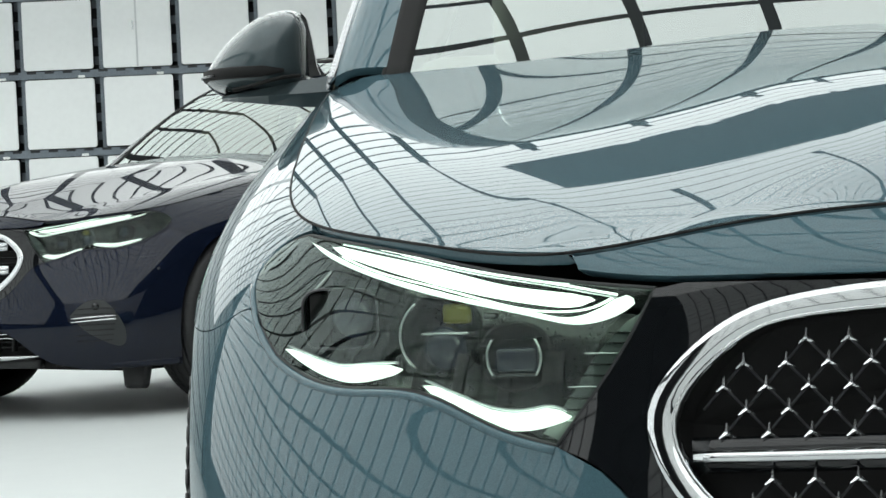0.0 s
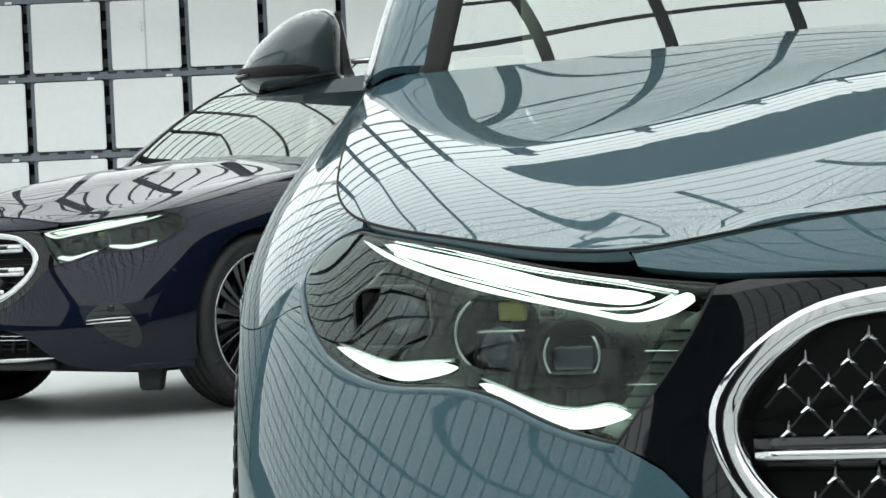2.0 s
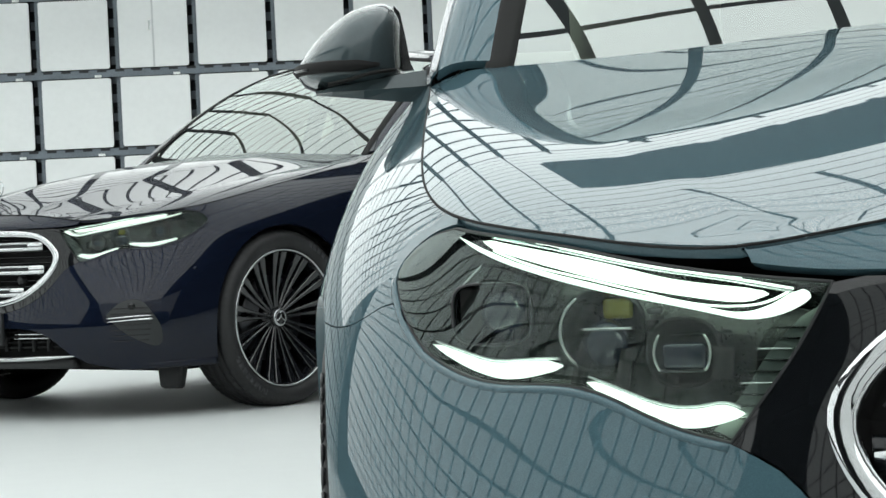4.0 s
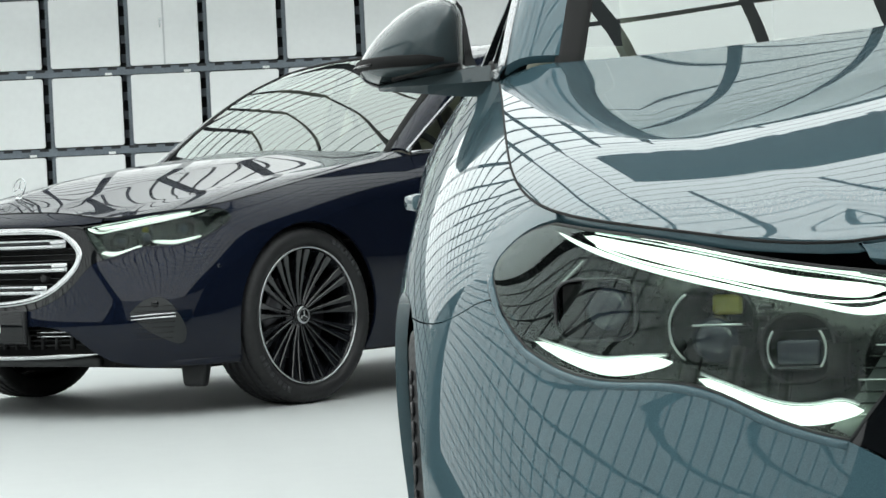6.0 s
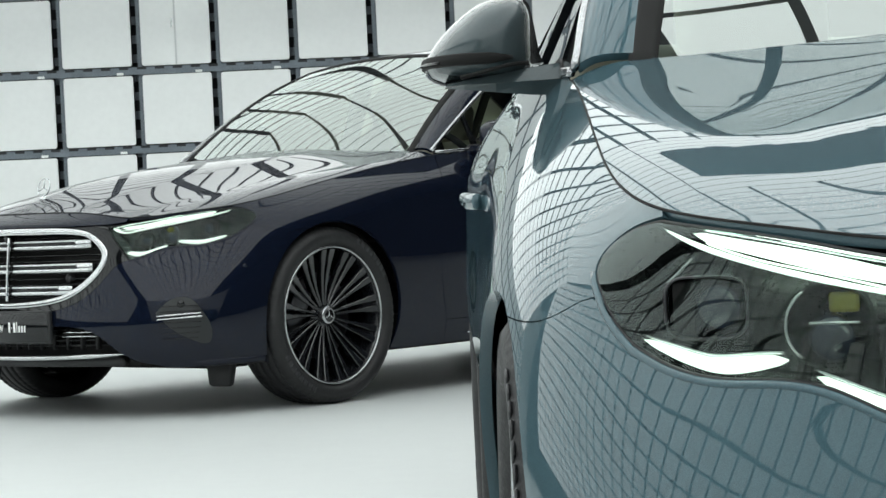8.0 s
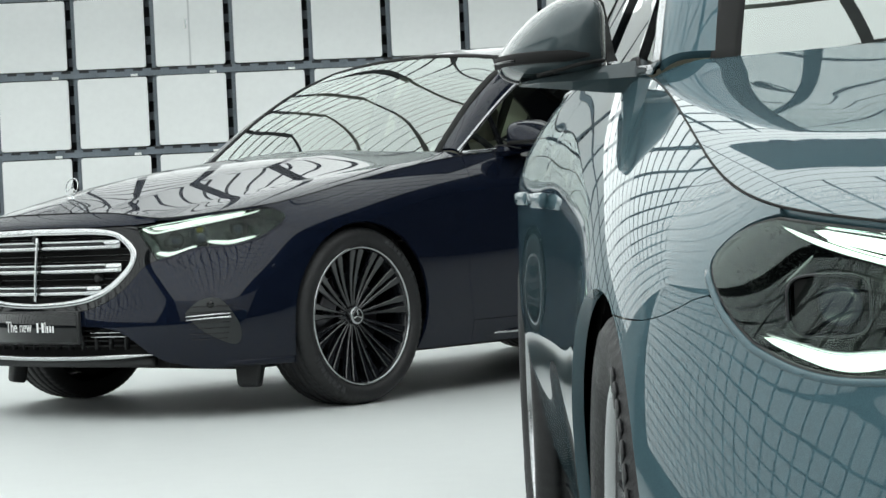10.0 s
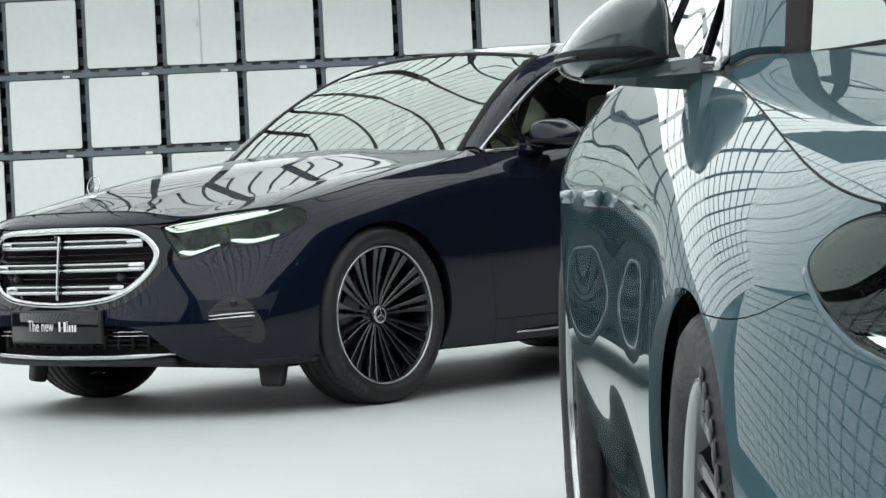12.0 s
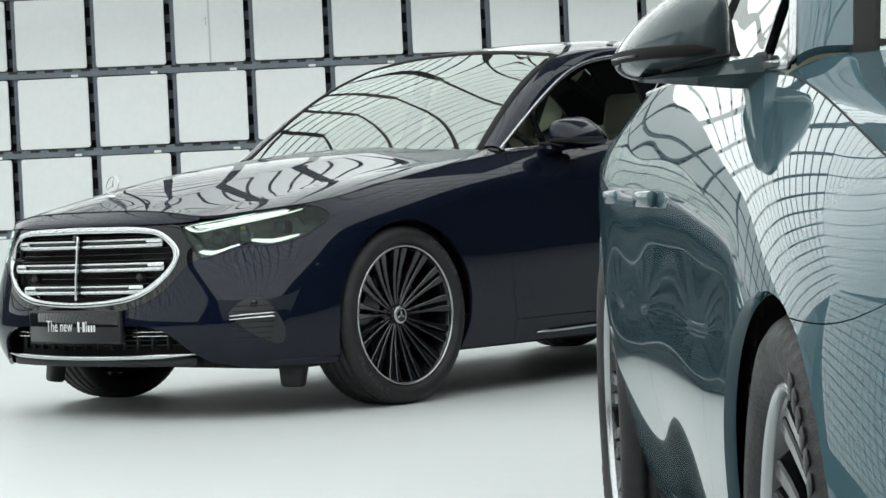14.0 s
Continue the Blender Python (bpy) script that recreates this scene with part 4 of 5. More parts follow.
def star_grille(car):
    g = part("grille", *grille_back(car), M_VOID, car, "black grille with a lattice of small chrome three-armed pins", smooth=False)
    ring_bar(g)
    verts, faces = star_mesh()
    first, rest = None, []
    dy, dz = .0335, .0187
    links = []
    for r in range(-8, 15):
        z = .690 - dz * r
        for k in range(-15, 16):
            y = dy * (k + (.5 if r % 2 else 0))
            if not in_grille(y, z, -.05) or abs(z - .596) < .012:
                continue
            x = grille_x(y, z)
            for o in (-1, 1):
                y2, z2 = y + o * dy / 2, z - dz
                if in_grille(y2, z2, .03):
                    x2 = grille_x(y2, z2)
                    links.append(tube([(x - .004, y, z), (x2 - .004, y2, z2)], [(1, 0, 0)] * 2, .0024, .005, n=4))
            if y < .03:
                if first is None:
                    first = part("pin", verts, faces, M_PIN, g, smooth=False)
                    ob = first
                else:
                    ob = first.copy()
                    scene.collection.objects.link(ob)
                ob.matrix_local = pose(x, y, z, 0, 0, -math.degrees(.30 * y / .5))
            else:
                rest.append(moved((verts, faces), pose(x, y, z)))
    part("lattice", *merge(*links), M_MESH, g, smooth=False)
    part("pins", *merge(*rest), M_PIN, g, smooth=False)
    for s in (-1, 1):
        y = np.linspace(.0, .462, 24) * s
        path = [(grille_x(q, .597, .018), q, .597) for q in y]
        part("cross_bar", *tube(path, [(1, 0, 0)] * 24, .011, .02, n=10, power=3), M_CHROME, g, "slim chrome cross bar")
        path = [(p[0] - .012, p[1], p[2]) for p in path]
        part("bar_frame", *tube(path, [(1, 0, 0)] * 24, .030, .012, n=8, power=4), M_GLOSS, g)
    return g


def slat_grille(car):
    g = part("grille", *grille_back(car), M_VOID, car, "black grille with chrome double slats and a centre bar", smooth=False)
    ring_bar(g)
    for z, w in ((.675, .405), (.585, .42), (.500, .335)):
        for s in (-1, 1):
            for o, wide in ((-.0105, .0150), (.0125, .0095)):
                y = np.linspace(.008, w, 22)
                path = [(grille_x(q, z + o, .016), q * s, z + o) for q in y]
                part("slat", *tube(path, [(1, 0, 0)] * 22, wide, .018, n=8, power=3), M_CHROME, g, "chrome grille slat")
            y = np.linspace(.008, w + .008, 16)
            path = [(grille_x(q, z, .030), q * s, z) for q in y]
            part("slat_core", *tube(path, [(1, 0, 0)] * 16, .030, .02, n=8, power=4), M_GLOSS, g)
            cap = [(grille_x(q, z, .0155), q * s, z - .0003) for q in np.linspace(w - .058, w + .012, 8)]
            part("slat_end", *tube(cap, [(1, 0, 0)] * 8, .0345, .018, n=10, power=3), M_CHROME, g)
    path = [(grille_x(0, z, .004), 0, z) for z in np.linspace(.462, .706, 12)]
    part("centre_bar", *tube(path, [(1, 0, 0)] * 12, .011, .02, n=8, power=3), M_CHROME, g, "chrome upright bar")
    part("camera_eye", *moved(lathe([(.001, .012), (.012, .010), (.016, .0), (.016, -.02)], 24, "x"), pose(grille_x(.022, .700, .012), -.022, .700)), M_GLOSS, g)
    for z in np.arange(.475, .71, .0225):
        for s in (-1, 1):
            y = [q for q in np.linspace(.01, .47, 24) if in_grille(q, z, -.04)]
            if len(y) > 3:
                path = [(grille_x(q, z, .044), q * s, z) for q in y]
                part("louvre", *tube(path, [(1, 0, 0)] * len(y), .006, .012, n=6), M_GLOSS, g)
    for s in (-1, 1):
        a = grille_x(.31, .53, .030)
        part("sensor", *moved(lathe([(.001, .006), (.013, .005), (.017, 0), (.017, -.02)], 20, "x"), pose(a, .31 * s, .545)), M_BLACK, g)
    return g


def sedan(name, label, mat, spot, grille, plate):
    car = tagged(new(name), label, "car")
    car.matrix_world = pose(*spot)

    def both(key, part_name, m=None, text=""):
        for s in (1, -1):
            v, f, n = PIECES[key] if s > 0 else other(PIECES[key])
            part(part_name, v, f, m or mat, car, text, n)

    v, f, n = halves(PIECES["bumper"])
    bumper = part("bumper", v, f, mat, car, "", n)
    v, f, n = halves(PIECES["mask"])
    part("grille_mask", v, f, M_GLOSS, car, "gloss black panel round the grille", n)
    v, f, n = halves(PIECES["front_strip"])
    part("nose_strip", v, f, mat, car, "", n)
    for key in ("fender", "front_door", "rear_door", "rocker_panel"):
        both(key, key)
    v, f, n = halves(PIECES["rear_quarter"])
    part("rear_body", v, f, mat, car, "", n)
    sheet_part("hood", HOOD, mat, car, 60, 90, True, 0.001, gap=0.0032)
    # black beads laid along the hood's edges, standing in for shade in the gaps
    u = np.linspace(0, HOOD.tip, 50)
    line = BELT.at(u, np.full(50, BELT.v1))
    line = np.concatenate([(line * (1, -1, 1))[::-1][:-1], line])
    part("hood_gap_line", *tube(line + (.001, 0, .0004), [(0, 0, 1)] * len(line), .0034, .003, n=6), M_VOID, car)
    u = np.linspace(HOOD.tip, rim_u(-.74), 70)
    line = BELT.at(u, np.full(70, BELT.v1)) + (0, .0005, .0002)
    for s in (1, -1):
        part("hood_gap_line", *side_of(tube(line, [(0, 0, 1)] * 70, .0030, .003, n=6), s), M_VOID, car)
    sheet_part("roof", ROOF, mat, car, 30, 40)
    sheet_part("boot_lid", DECK, mat, car, 30, 30)
    for nm, sh, m in (("windscreen", SCREEN, M_SCREEN), ("rear_screen", REAR_SCREEN, M_PANE)):
        ob = sheet_part(nm, sh, m, car, 40, 40, thick=0.0)
        ob.visible_shadow = False
        k = np.linspace(0, 1, 16)
        uu = np.concatenate([np.full(16, sh.u1), (1 - k[1:]) * sh.u1])
        vv = np.concatenate([k * sh.v1, np.full(15, sh.v1)])
        edge, en = sh.at(uu, vv), sh.normal(uu, vv)
        edge = np.concatenate([edge, (edge * (1, -1, 1))[::-1][1:]])
        en = np.concatenate([en, (en * (1, -1, 1))[::-1][1:]])
        part("screen_seal", *tube(edge + en * .0005, en, .040, .008, False, 6), M_VOID, ob)
    for s in (1, -1):
        p = cut(RAIL, np.array([(0, 0), (RAIL.u1, 0), (RAIL.u1, RAIL.v1), (0, RAIL.v1)]), 0.02, 0.02, 0, 0.012)
        p = p if s > 0 else other(p)
        part("roof_pillar", p[0], p[1], mat, car, "", p[2])
        p = cut(SIDE_GLASS, np.array([(0, 0), (SIDE_GLASS.u1, 0), (SIDE_GLASS.u1, SIDE_GLASS.v1), (0, SIDE_GLASS.v1)]), 0.04, 0.03, 0, 0, -.004)
        p = p if s > 0 else other(p)
        part("side_window", p[0], p[1], M_PANE, car, "", p[2]).visible_shadow = False
        top = flow(GLASS_TOP, 70)
        part("window_trim", *side_of(tube(top, [(0, 1, .4)] * 70, .017, .012, n=8, power=3), s), M_SATIN, car, "satin silver window trim")
        foot = flow(GLASS_FOOT, 40)
        part("window_trim", *side_of(tube(foot, [(0, 1, .1)] * 40, .014, .010, n=8, power=3), s), M_SATIN, car, "satin silver window trim")
        for x0, wd in ((-1.85, .10), (-2.72, .05), (-1.02, .016)):
            k = np.array([[a, b] for a, b in ((x0 - wd / 2, 0), (x0 + wd / 2, 0), (x0 + wd / 2 + .02, 1), (x0 - wd / 2 + .02, 1))])
            tx = flow(GLASS_TOP, 200)
            fx = flow(GLASS_FOOT, 200)
            q = [fx[np.argmin(abs(fx[:, 0] - k[0, 0]))], fx[np.argmin(abs(fx[:, 0] - k[1, 0]))], tx[np.argmin(abs(tx[:, 0] - k[2, 0]))], tx[np.argmin(abs(tx[:, 0] - k[3, 0]))]]
            o = np.array([0, .003, .001])
            vv = [tuple(a + o) for a in q] + [tuple(a - o * 4) for a in q]
            part("window_post", *side_of((vv, [(0, 1, 2, 3)[::-1], (4, 5, 6, 7), (0, 1, 5, 4), (1, 2, 6, 5), (2, 3, 7, 6), (3, 0, 4, 7)]), s), M_GLOSS, car, smooth=False)
        headlight(car, s, M_DRL_SOFT if plate else M_DRL, mat)
        wing_mirror(car, s, mat if plate else M_CAP)
        for x in (0, -2.961):
            wheel(car, x, s)
            liner = [(x + .372 * math.cos(a), y, .347 + .372 * math.sin(a)) for y in (.865 if x == 0 else .80, .52) for a in np.radians(np.linspace(-25, 205, 40))]
            fc = [(i, i + 1, 41 + i, 40 + i) for i in range(39)] + [tuple(range(40, 80))]
            part("wheel_liner", *side_of((liner, fc), s), M_VOID, car, smooth=False)
        for x0 in (-1.66, -2.52):
            a = [(x0 + d, (.899 if x0 > -2 else .889) + .016 * math.sin(math.pi * (d + .11) / .22), .80) for d in np.linspace(-.11, .11, 16)]
            part("door_handle", *side_of(tube(a, [(0, 1, 0)] * 16, .026, .014, n=8, power=3), s), mat, car)
        sill, out = on_belt([(x, .85, .232) for x in np.linspace(-.80, -2.50, 20)], .006)
        part("sill_strip", *side_of(tube(sill, out, .016, .012, n=8, taper=lambda k: min(1, .3 + 8 * min(k, 1 - k))), s), M_CHROME, car, "chrome sill strip")
        fv, ff = block(-.03, .03, -.065, .065, -.09, .07, .014, 2)
        fv = [(x, y * (.62 + .38 * min(1, (z + .09) / .09)), z) for x, y, z in fv]
        part("air_deflector", *side_of(moved((fv, ff), pose(.42, .70, .19, 0, -8, 24)), s), M_BLACK, car)
        q = foot_edge(.60, .345, 24)
        rim = BELT.at(q[:, 0], q[:, 1] + .016), BELT.normal(q[:, 0], q[:, 1] + .016)
        part("bumper_lip", *side_of(tube(rim[0] - rim[1] * .002, rim[1], .030, .022, n=10, power=3, taper=lambda k: min(1, .2 + 5 * k)), s), mat, car)
        # bumper vent: dark ribbed inset with a bright blade
        shape = [(.733, .686, .401), (.715, .703, .425), (.691, .725, .448), (.645, .768, .456), (.607, .810, .402), (.579, .827, .327), (.582, .812, .285), (.637, .779, .297), (.701, .728, .346)]
        loop = uv(shape + shape[:1], 40)[:-1]
        p = cut(BELT, loop, 0.012, 0.008, 0.0, 0.004, 0.003)
        p = p if s > 0 else other(p)
        vent = part("bumper_vent", p[0], p[1], M_VENT, car, "dark ribbed inset with a bright blade", p[2])
        a, na = on_belt([(.731, .690, .383), (.67, .748, .387), (.612, .809, .390)], .007, 20)
        part("blade", *side_of(tube(a + (0, 0, .006), na, .0065, .010, n=8, power=3, taper=lambda k: .6 + .4 * math.sin(math.pi * k)), s), M_CHROME, vent)
        part("blade", *side_of(tube(a - (0, 0, .007), na, .0085, .010, n=8, power=3, taper=lambda k: .45 + .55 * k), s), M_CHROME, vent)
        for k in range(7):
            z = .425 - .020 * k
            lo, hi = max(0, .10 * (k - 2) / 5), 1 - .02 * k
            a, na = on_belt([(.735 + (.60 - .735) * q, .685 + (.82 - .685) * q, z) for q in (lo + .12 - .02 * min(k, 4), (lo + hi) / 2, hi - .05)], .0045, 10)
            part("rib", *side_of(tube(a, na, .003, .004, n=6), s), M_GLOSS, vent)
        a, na = on_belt([(.67, .745, .432), (.655, .76, .432)], .004, 3)
        part("sensor", *side_of(moved(lathe([(.001, .006), (.010, .006), (.014, .002), (.014, -.004)], 20, "x"), pose(*a[1], 0, 0, 45)), s), M_GLOSS, vent)
        if plate:
            a, na = on_belt([(.43, .86, .56), (.43, .866, .56)], .0, 3)
            part("parking_sensor", *side_of(moved(lathe([(.001, .0007), (.009, .0006), (.0095, -.002)], 20, "x"), pose(*a[1], 0, 0, math.degrees(math.atan2(na[1][1], na[1][0])))), s), mat, car)
    # lower intake and lip
    y = np.linspace(-.56, .56, 40)
    arc = lambda x0, q: x0 - .35 * q * q * (.55 + q * q)
    box = strip([(arc(.80, q), q, .375) for q in y], [(arc(.80, q), q, .20) for q in y])
    intake = part("lower_intake", *box, M_VOID, car, "black lower intake with chrome lip", smooth=False)
    for z in (.285, .305, .325, .345):
        part("louvre", *tube([(arc(.835, q), q * .86, z) for q in y], [(1, 0, 0)] * 40, .007, .03, n=6), M_BLACK, intake)
    for k in np.linspace(-.42, .42, 13):
        part("louvre", *tube([(arc(.838, k), k, .27), (arc(.838, k), k, .36)], [(1, 0, 0)] * 2, .006, .03, n=6), M_BLACK, intake)
    for s in (-1, 1):
        for z in (.322, .338):
            part("bright_bar", *tube([(arc(.872, q), q * s, z) for q in np.linspace(.285, .445, 8)], [(1, 0, 0)] * 8, .006, .008, n=6), M_CHROME, intake)
    part("lip", *tube([(arc(.872, q), q, .252 - .012 * (1 - (q / .56) ** 2)) for q in y], [(1, 0, -.2)] * 40, .019, .026, n=10, power=3, taper=lambda k: min(1, .25 + 6 * min(k, 1 - k))), M_CHROME, intake, "chrome lower lip")
    skirt = [(arc(.825, q * .93), q * .93, .222) for q in y]
    part("skirt", *tube(skirt, [(1, 0, 0)] * 40, .04, .05, n=8, power=4), M_BLACK, intake)
    pan = block(-3.9, .40, -.66, .66, .165, .20, .01)
    part("underbody", *pan, M_VOID, car, smooth=False)
    # black block added through the whole body, stops light and view under it
    core = block(-3.9, .60, -.50, .50, .19, .62, .03)
    part("core_filler", *core, M_VOID, car, smooth=False)
    part("cabin_floor", *block(-3.4, -.75, -.80, .80, .30, .42, .02), M_DASH, car, smooth=False)
    part("dashboard", *block(-1.12, -.72, -.74, .74, .62, .965, .06, 3), M_DASH, car)
    ring = [(.185 * math.cos(a), .185 * math.sin(a), 0) for a in np.linspace(0, 2 * math.pi, 40)[:-1]]
    sw = tube(ring, [(0, 0, 1)] * 39, .03, .03, True, 8)
    part("steering_wheel", *moved(merge(sw, block(-.18, .18, -.03, .03, -.015, .015, .01), lathe([(.001, .03), (.05, .025), (.06, -.02)], 20, "z")), pose(-1.28, .37, .90, 0, -64, 0)), M_DASH, car)
    for q in (.37, -.37):
        seat(car, -1.75, q)
    part("rear_bench", *block(-2.95, -2.75, -.66, .66, .45, 1.10, .06, 3), M_SEAT, car)
    cowl = flow([(-.61, 0, .955), (-.63, .35, .954), (-.68, .58, .945), (-.73, .68, .938)], 20)
    full = np.concatenate([(cowl * (1, -1, 1))[::-1][:-1], cowl])
    part("cowl", *tube(full, [(0, 0, 1)] * len(full), .05, .02, n=8), M_BLACK, car)
    v, f, n = [], [], []
    # black shell added behind the panels, keeps gaps and openings dark
    shell_u, shell_v = BELT.grid(150, 40)
    sp = BELT.at(shell_u, shell_v) - BELT.normal(shell_u, shell_v) * .03
    ff = []
    for j in range(39):
        for i in range(149):
            q = (j * 150 + i, j * 150 + i + 1, (j + 1) * 150 + i + 1, (j + 1) * 150 + i)
            c = sp[list(q)].mean(0)
            near = min(math.hypot(c[0] - a, c[2] - .347) for a in (0, -2.961))
            lamp = .30 < c[0] and .60 < c[2]
            nose = c[0] > .70 and abs(c[1]) < .6
            if near > .385 and not lamp and not nose:
                ff.append(q)
    for s in (1, -1):
        part("inner_shell", *side_of(([tuple(p) for p in sp], ff), s), M_VOID, car, smooth=False)
    (star_grille if grille == "pins" else slat_grille)(car)
    if plate:
        rise = HOOD.at([0.0], [.12])[0]
        stand = part("hood_ornament", *moved(lathe([(.001, .012), (.006, .010), (.011, .004), (.017, 0), (.017, -.004)], 20, "z"), pose(*rise)), M_CHROME, car, "small upright chrome ring ornament")
        loop = [(0, .036 * math.cos(a), .036 * math.sin(a)) for a in np.linspace(0, 2 * math.pi, 37)[:-1]]
        up = pose(rise[0] - .004, 0, rise[2] + .043, 0, -14, 0)
        part("ring", *moved(tube(loop, [(1, 0, 0)] * 36, .0045, .0045, True, 8), up), M_CHROME, stand)
        part("ring_arms", *moved(merge(*[tube([(0, 0, 0), (0, .035 * math.cos(a), .035 * math.sin(a))], [(1, 0, 0)] * 2, .006, .005, n=6, taper=lambda k: 1 - .6 * k) for a in np.radians((90, 210, 330))]), up), M_CHROME, stand)
        base = part("plate_holder", *block(.885, .905, -.268, .268, .296, .424, .006), M_BLACK, car, "black show plate with white writing")
        part("plate", *block(.9045, .9065, -.260, .260, .304, .416, .0008, 1), M_GLOSS, base)
        cu = bpy.data.curves.new("plate_words", "FONT")
        cu.body, cu.size, cu.align_x, cu.align_y, cu.extrude = "The new", .062, "LEFT", "CENTER", .0004
        words = new("words", cu)
        cu.materials.append(M_LETTER)
        words.parent, words.matrix_local = base, pose(.9072, -.162, .362) @ Matrix(((0, 0, 1, 0), (1, 0, 0, 0), (0, 1, 0, 0), (0, 0, 0, 1))) @ Matrix.Diagonal((.70, 1, 1, 1))
        yy = .024
        for w, h in ((.021, .040), (.010, .006), (.025, .040), (.008, .043), (.020, .027), (.018, .027), (.018, .027)):
            part("bar", *block(.907, .9078, yy, yy + w * .55, .342 + (.014 if h < .01 else 0), .342 + (.014 if h < .01 else 0) + h * .95, .0003, 1), M_LETTER, base, smooth=False)
            yy += w * .55 + .0062
    return car


sedan("teal_sedan", "teal metallic sedan with black pin-pattern grille on white floor", M_TEAL, (.6447, 3.001, 0, 0, 0, -89.117), "pins", False)
sedan("navy_sedan", "dark blue metallic sedan with chrome slat grille on white floor", M_NAVY, (-1.4737, 11.4365, 0, 0, 0, -132.1), "slats", True)

# ---- the studio
def slab(name, x0, x1, y0, y1, z0, z1, mat):
    return tagged(part(name, *block(x0, x1, y0, y1, z0, z1), mat, smooth=False), kind="structure")


PITCH, TILE = 0.6822, 0.600
X0, X1, Y0, HIGH, WALL_TURN = -13.0, 13.0, -12.0, 6.6, 2.897
tagged(slab("floor", X0 - 1, X1 + 1, Y0 - 1, 27, -.15, 0, M_FLOOR), "smooth matt white studio floor", "floor")
# out of view: deck and right wall added dark, so the paint mirrors dark
tagged(slab("roof_deck", X0 - 1, X1 + 1, Y0 - 1, 27, HIGH + .35, HIGH + .6, M_DARKWALL), "unseen dark deck added over the luminous ceiling", "ceiling")
tagged(slab("wall_right", X1, X1 + .3, Y0, 27, 0, HIGH + .35, M_DARKWALL), "unseen plain dark wall closing the studio", "wall")


def tile_lump(w=TILE, r=.022, d=.035):
    """A square panel with rounded corners and a soft front edge; its face looks along minus y."""
    ring = []
    for cx, cz, a0 in ((1, 1, 0), (-1, 1, 90), (-1, -1, 180), (1, -1, 270)):
        for k in range(4):
            a = math.radians(a0 + 30 * k)
            ring.append((cx * (w / 2 - r) + r * math.cos(a), cz * (w / 2 - r) + r * math.sin(a)))
    n = len(ring)
    verts = [(x * .985, -d, z * .985) for x, z in ring] + [(x, -d + .004, z) for x, z in ring] + [(x, 0, z) for x, z in ring]
    faces = [tuple(range(n))]
    for k in range(2):
        faces += [(k * n + i, (k + 1) * n + i, (k + 1) * n + (i + 1) % n, k * n + (i + 1) % n) for i in range(n)]
    return verts, faces


def panel_wall(name, m, c0, c1, rows, z0, loose=None):
    """A wall of white square panels on a steel lattice before a dark void; m places its foot, x along it and y behind it."""
    back = tagged(part(name, *moved(block((c0 - 1) * PITCH, (c1 + 1) * PITCH, .75, .9, 0, HIGH + .35), m), M_DARKWALL, smooth=False), "white square panels on a grey steel lattice", "wall", kind="structure")
    beams = []
    for r in range(rows + 1):
        z = z0 + PITCH * r
        if z > .03:
            beams.append(block((c0 - .5) * PITCH, (c1 + .5) * PITCH, .025, .06, z - .032, z + .032))
    for c in range(c0, c1 + 2):
        x = (c - .5) * PITCH
        beams.append(block(x + .004, x + .042, .06, .11, 0, z0 + PITCH * rows))
        for k in range(int(rows * PITCH / .165)):
            z = .06 + .165 * k
            beams.append(block(x - .045, x + .03, .20, .26, z, z + .07))
    part("lattice", *moved(merge(*beams), m), M_LATTICE, back, smooth=False)
    slots, clips = [], []
    for r in range(rows + 1):
        z = z0 + PITCH * r
        if z > .03:
            for k in range(int((c1 - c0 + 1) * PITCH / .155)):
                x = (c0 - .5) * PITCH + .155 * k
                slots.append(block(x, x + .08, .021, .025, z + .012, z + .033))
            for c in range(c0, c1 + 1):
                clips.append(block(c * PITCH + .16, c * PITCH + .22, .012, .024, z - .034, z - .012, .003, 1))
    part("slots", *moved(merge(*slots), m), M_DARKWALL, back, smooth=False)
    part("clips", *moved(merge(*clips), m), M_PANEL, back, smooth=False)
    first, rest = None, []
    lump = tile_lump()
    for r in range(rows):
        for c in range(c0, c1 + 1):
            z = z0 + PITCH * (r + .5)
            if z - TILE / 2 < -.05:
                continue
            at = m @ pose(c * PITCH + random.uniform(-.002, .002), .03, z + random.uniform(-.002, .002), random.uniform(-.25, .25), 0, random.uniform(-.25, .25))
            if loose and loose[0] <= c <= loose[1]:
                if first is None:
                    first = ob = part("panel", *lump, M_PANEL, back, smooth=False)
                else:
                    ob = first.copy()
                    scene.collection.objects.link(ob)
                ob.matrix_local = at
            else:
                rest.append(moved(lump, at))
    if rest:
        part("panels", *merge(*rest), M_PANEL, back, smooth=False)
    return back


# rows of panels meet the floor in a cut row
ROW0 = 1.9567 - 3 * PITCH
back_m = pose(-2.990, 23.955, 0, 0, 0, WALL_TURN)
panel_wall("wall_back", back_m @ pose(-.5 * PITCH, 0, 0), -14, 22, 8, ROW0, (-4, 10))
joint = back_m @ pose(.5 * PITCH, -.006, 1.9567 + .5 * PITCH)
seam = tagged(part("panel_joint", *moved(block(-.008, .008, -.0005, .003, -.30, .30, .0004, 1), joint), M_LATTICE_LIGHT, smooth=False), "thin grey joint line on one white wall panel", "joint", kind="structure")
# chrome sliver added for the glint beside the joint
part("glint", *moved(block(-.036, -.022, -.003, .002, .02, .10, .0008, 1), joint), M_CHROME, seam, "small bright metal clip", smooth=False)
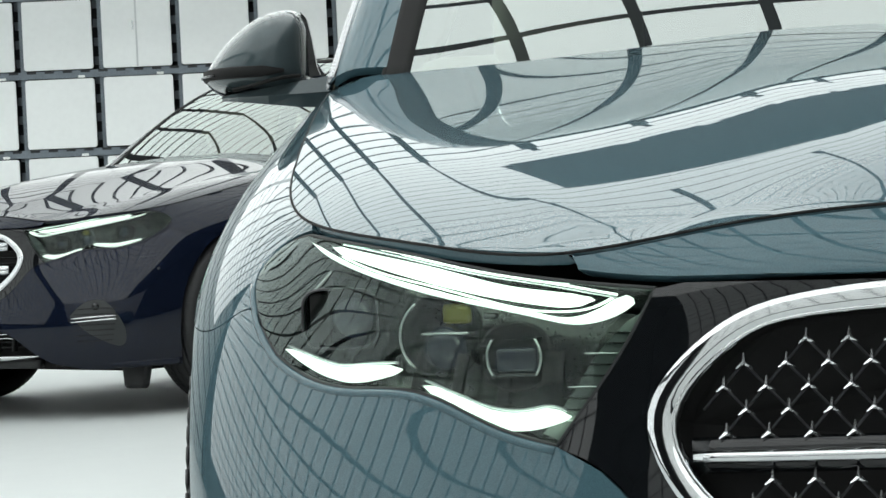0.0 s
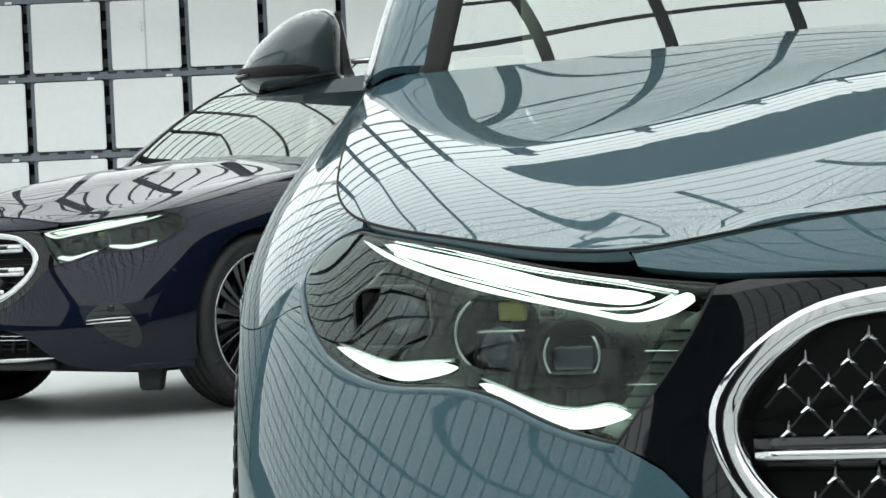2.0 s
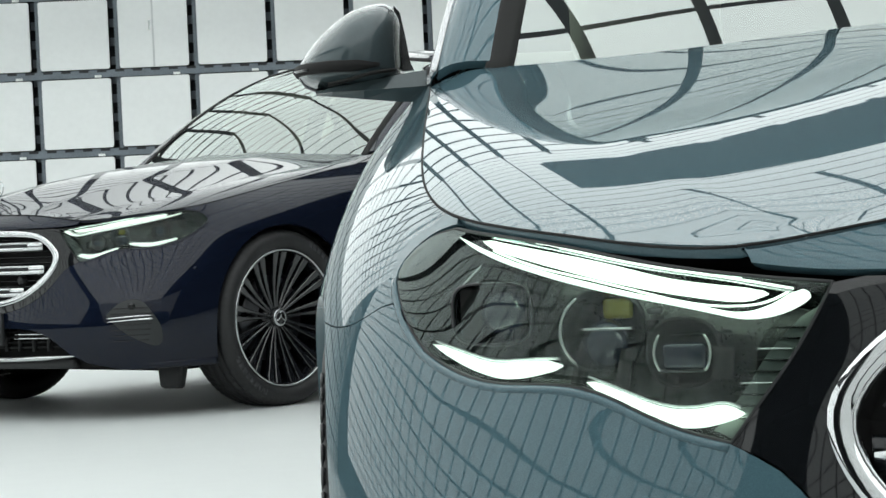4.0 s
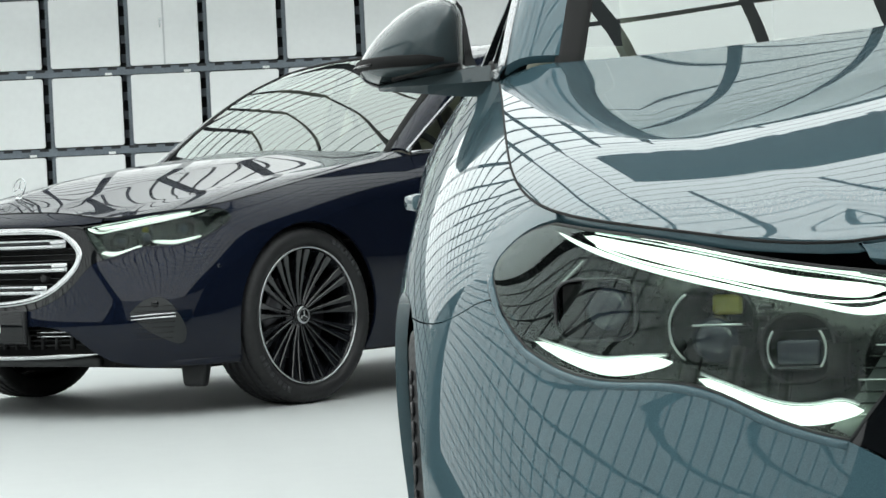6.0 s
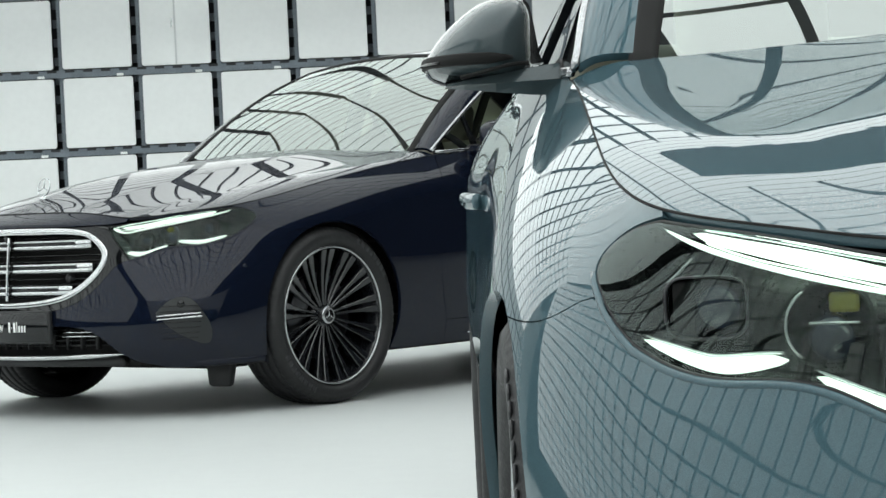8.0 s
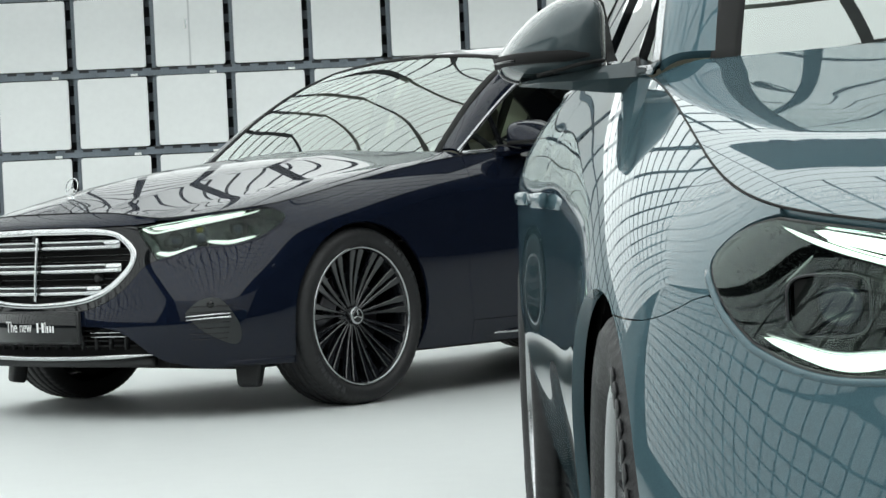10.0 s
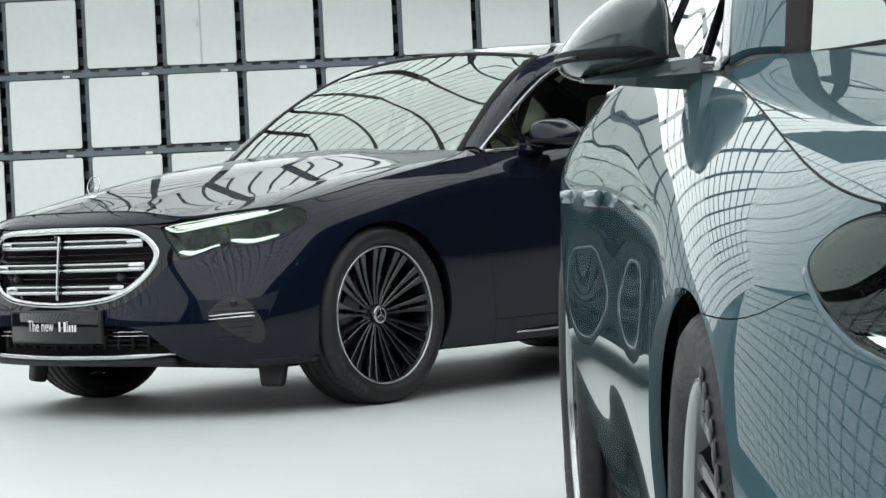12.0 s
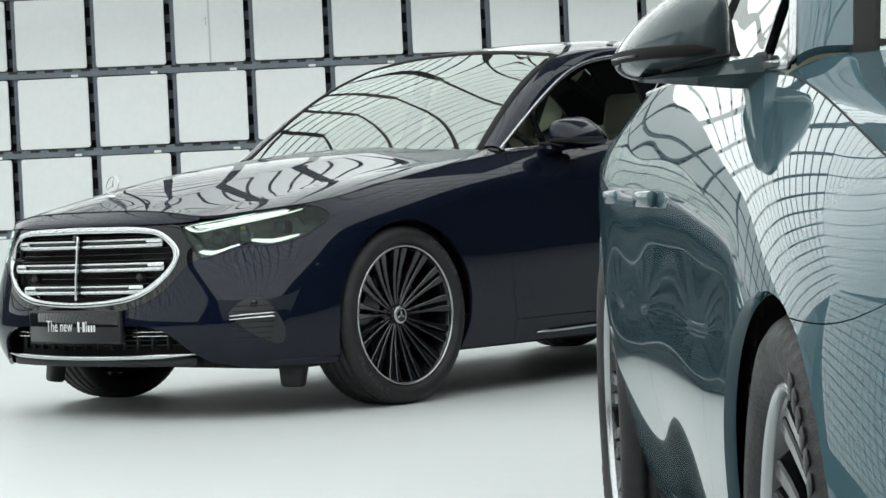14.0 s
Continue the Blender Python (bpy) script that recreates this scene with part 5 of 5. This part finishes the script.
# left and front walls are added too, out of view and dark
tagged(slab("wall_left", X0 - .3, X0, Y0, 27, 0, HIGH + .35, M_DARKWALL), "unseen plain dark wall closing the studio", "wall")
tagged(slab("wall_front", X0, X1, Y0 - .3, Y0, 0, HIGH + .35, M_DARKWALL), "unseen plain dark wall closing the studio", "wall")

# luminous ceiling of white boards, level over the cars and folding down before the back wall, behind the camera and on the open side;
# fine joints run one way, wide ones the other, and a stepped opening is left dark
LONG, WIDE = PITCH / 2, PITCH
pick = random.Random(4)


def lay_boards(name, mat, m, columns, rows, leave=None, joint=(.035, .013), fill=()):
    verts, faces = [], []
    for x0, x1, y0, y1 in fill:
        k = len(verts)
        verts += [tuple(m @ Vector(p)) for p in ((x0, y0, 0), (x0, y1, 0), (x1, y1, 0), (x1, y0, 0))]
        faces.append((k, k + 1, k + 2, k + 3))
    for i in columns:
        x = (i + .37) * WIDE
        step = pick.choice((0, .17, .34, .5))
        for j in rows:
            y = (j + .5) * LONG
            if leave and leave(x, y, step):
                continue
            w, l = WIDE / 2 - joint[0], LONG / 2 - joint[1]
            k = len(verts)
            for z in (0, .02):
                for a, b in ((-w, -l), (-w, l), (w, l), (w, -l)):
                    verts.append(tuple(m @ Vector((x + a, y + b, z))))
            faces += [(k, k + 1, k + 2, k + 3), (k, k + 4, k + 5, k + 1), (k + 2, k + 6, k + 7, k + 3)]
    tagged(part(name, verts, faces, mat, smooth=False), "luminous white boards with dark joints", "ceiling", kind="structure")


FOLD, TOP = 18.7, 6.2
# an unlit bay in the ceiling with a stepped edge, closed round about by cut boards
bay = []
edge, x0, x1 = -1.0, (-2 + .37 + .5) * WIDE, (4 + .37 + .5) * WIDE
for i in range(72):
    xa, xb = x0 + (x1 - x0) * i / 72, x0 + (x1 - x0) * (i + 1) / 72
    if pick.random() < .6:
        edge = -1.2 - pick.random() * .26
    x = (xa + xb) / 2
    low = -3.75 - .30 * math.sqrt(max(0, x + .42))
    for j in range(-14, -1):
        a, b = j * LONG + .013, (j + 1) * LONG - .013
        for lo, hi in ((a, b),) if x < -.42 else ((a, min(b, low)), (max(a, edge), b)):
            if hi - lo > .004:
                bay.append((xa, xb, lo, hi))
GRID = pose(0, FOLD, TOP, 0, 0, 4.4)
lay_boards("ceiling", M_CEILING, GRID, range(-14, 7), range(-30, 0), lambda x, y, s: -.6 < x < 3.33 and -14 * LONG < y < -LONG, (.024, .013), bay)
lay_boards("ceiling_near", M_NEAR, GRID, range(-14, 7), range(-70, -30), None, (.036, .018))
lay_boards("ceiling_back", M_SLOPE, GRID @ pose(0, 0, 0, -35.4), range(-14, 15), range(0, 16), None, (.05, .026))
lay_boards("ceiling_front", M_FRONT, GRID @ pose(0, -70 * LONG, 0, 52), range(-14, 15), range(-18, 0))
lay_boards("ceiling_side", M_SIDE, pose(-14.2 * WIDE, 7, TOP, 0, 0, 90) @ pose(0, 0, 0, -58), range(-18, 18), range(0, 17), None, (.045, .02))
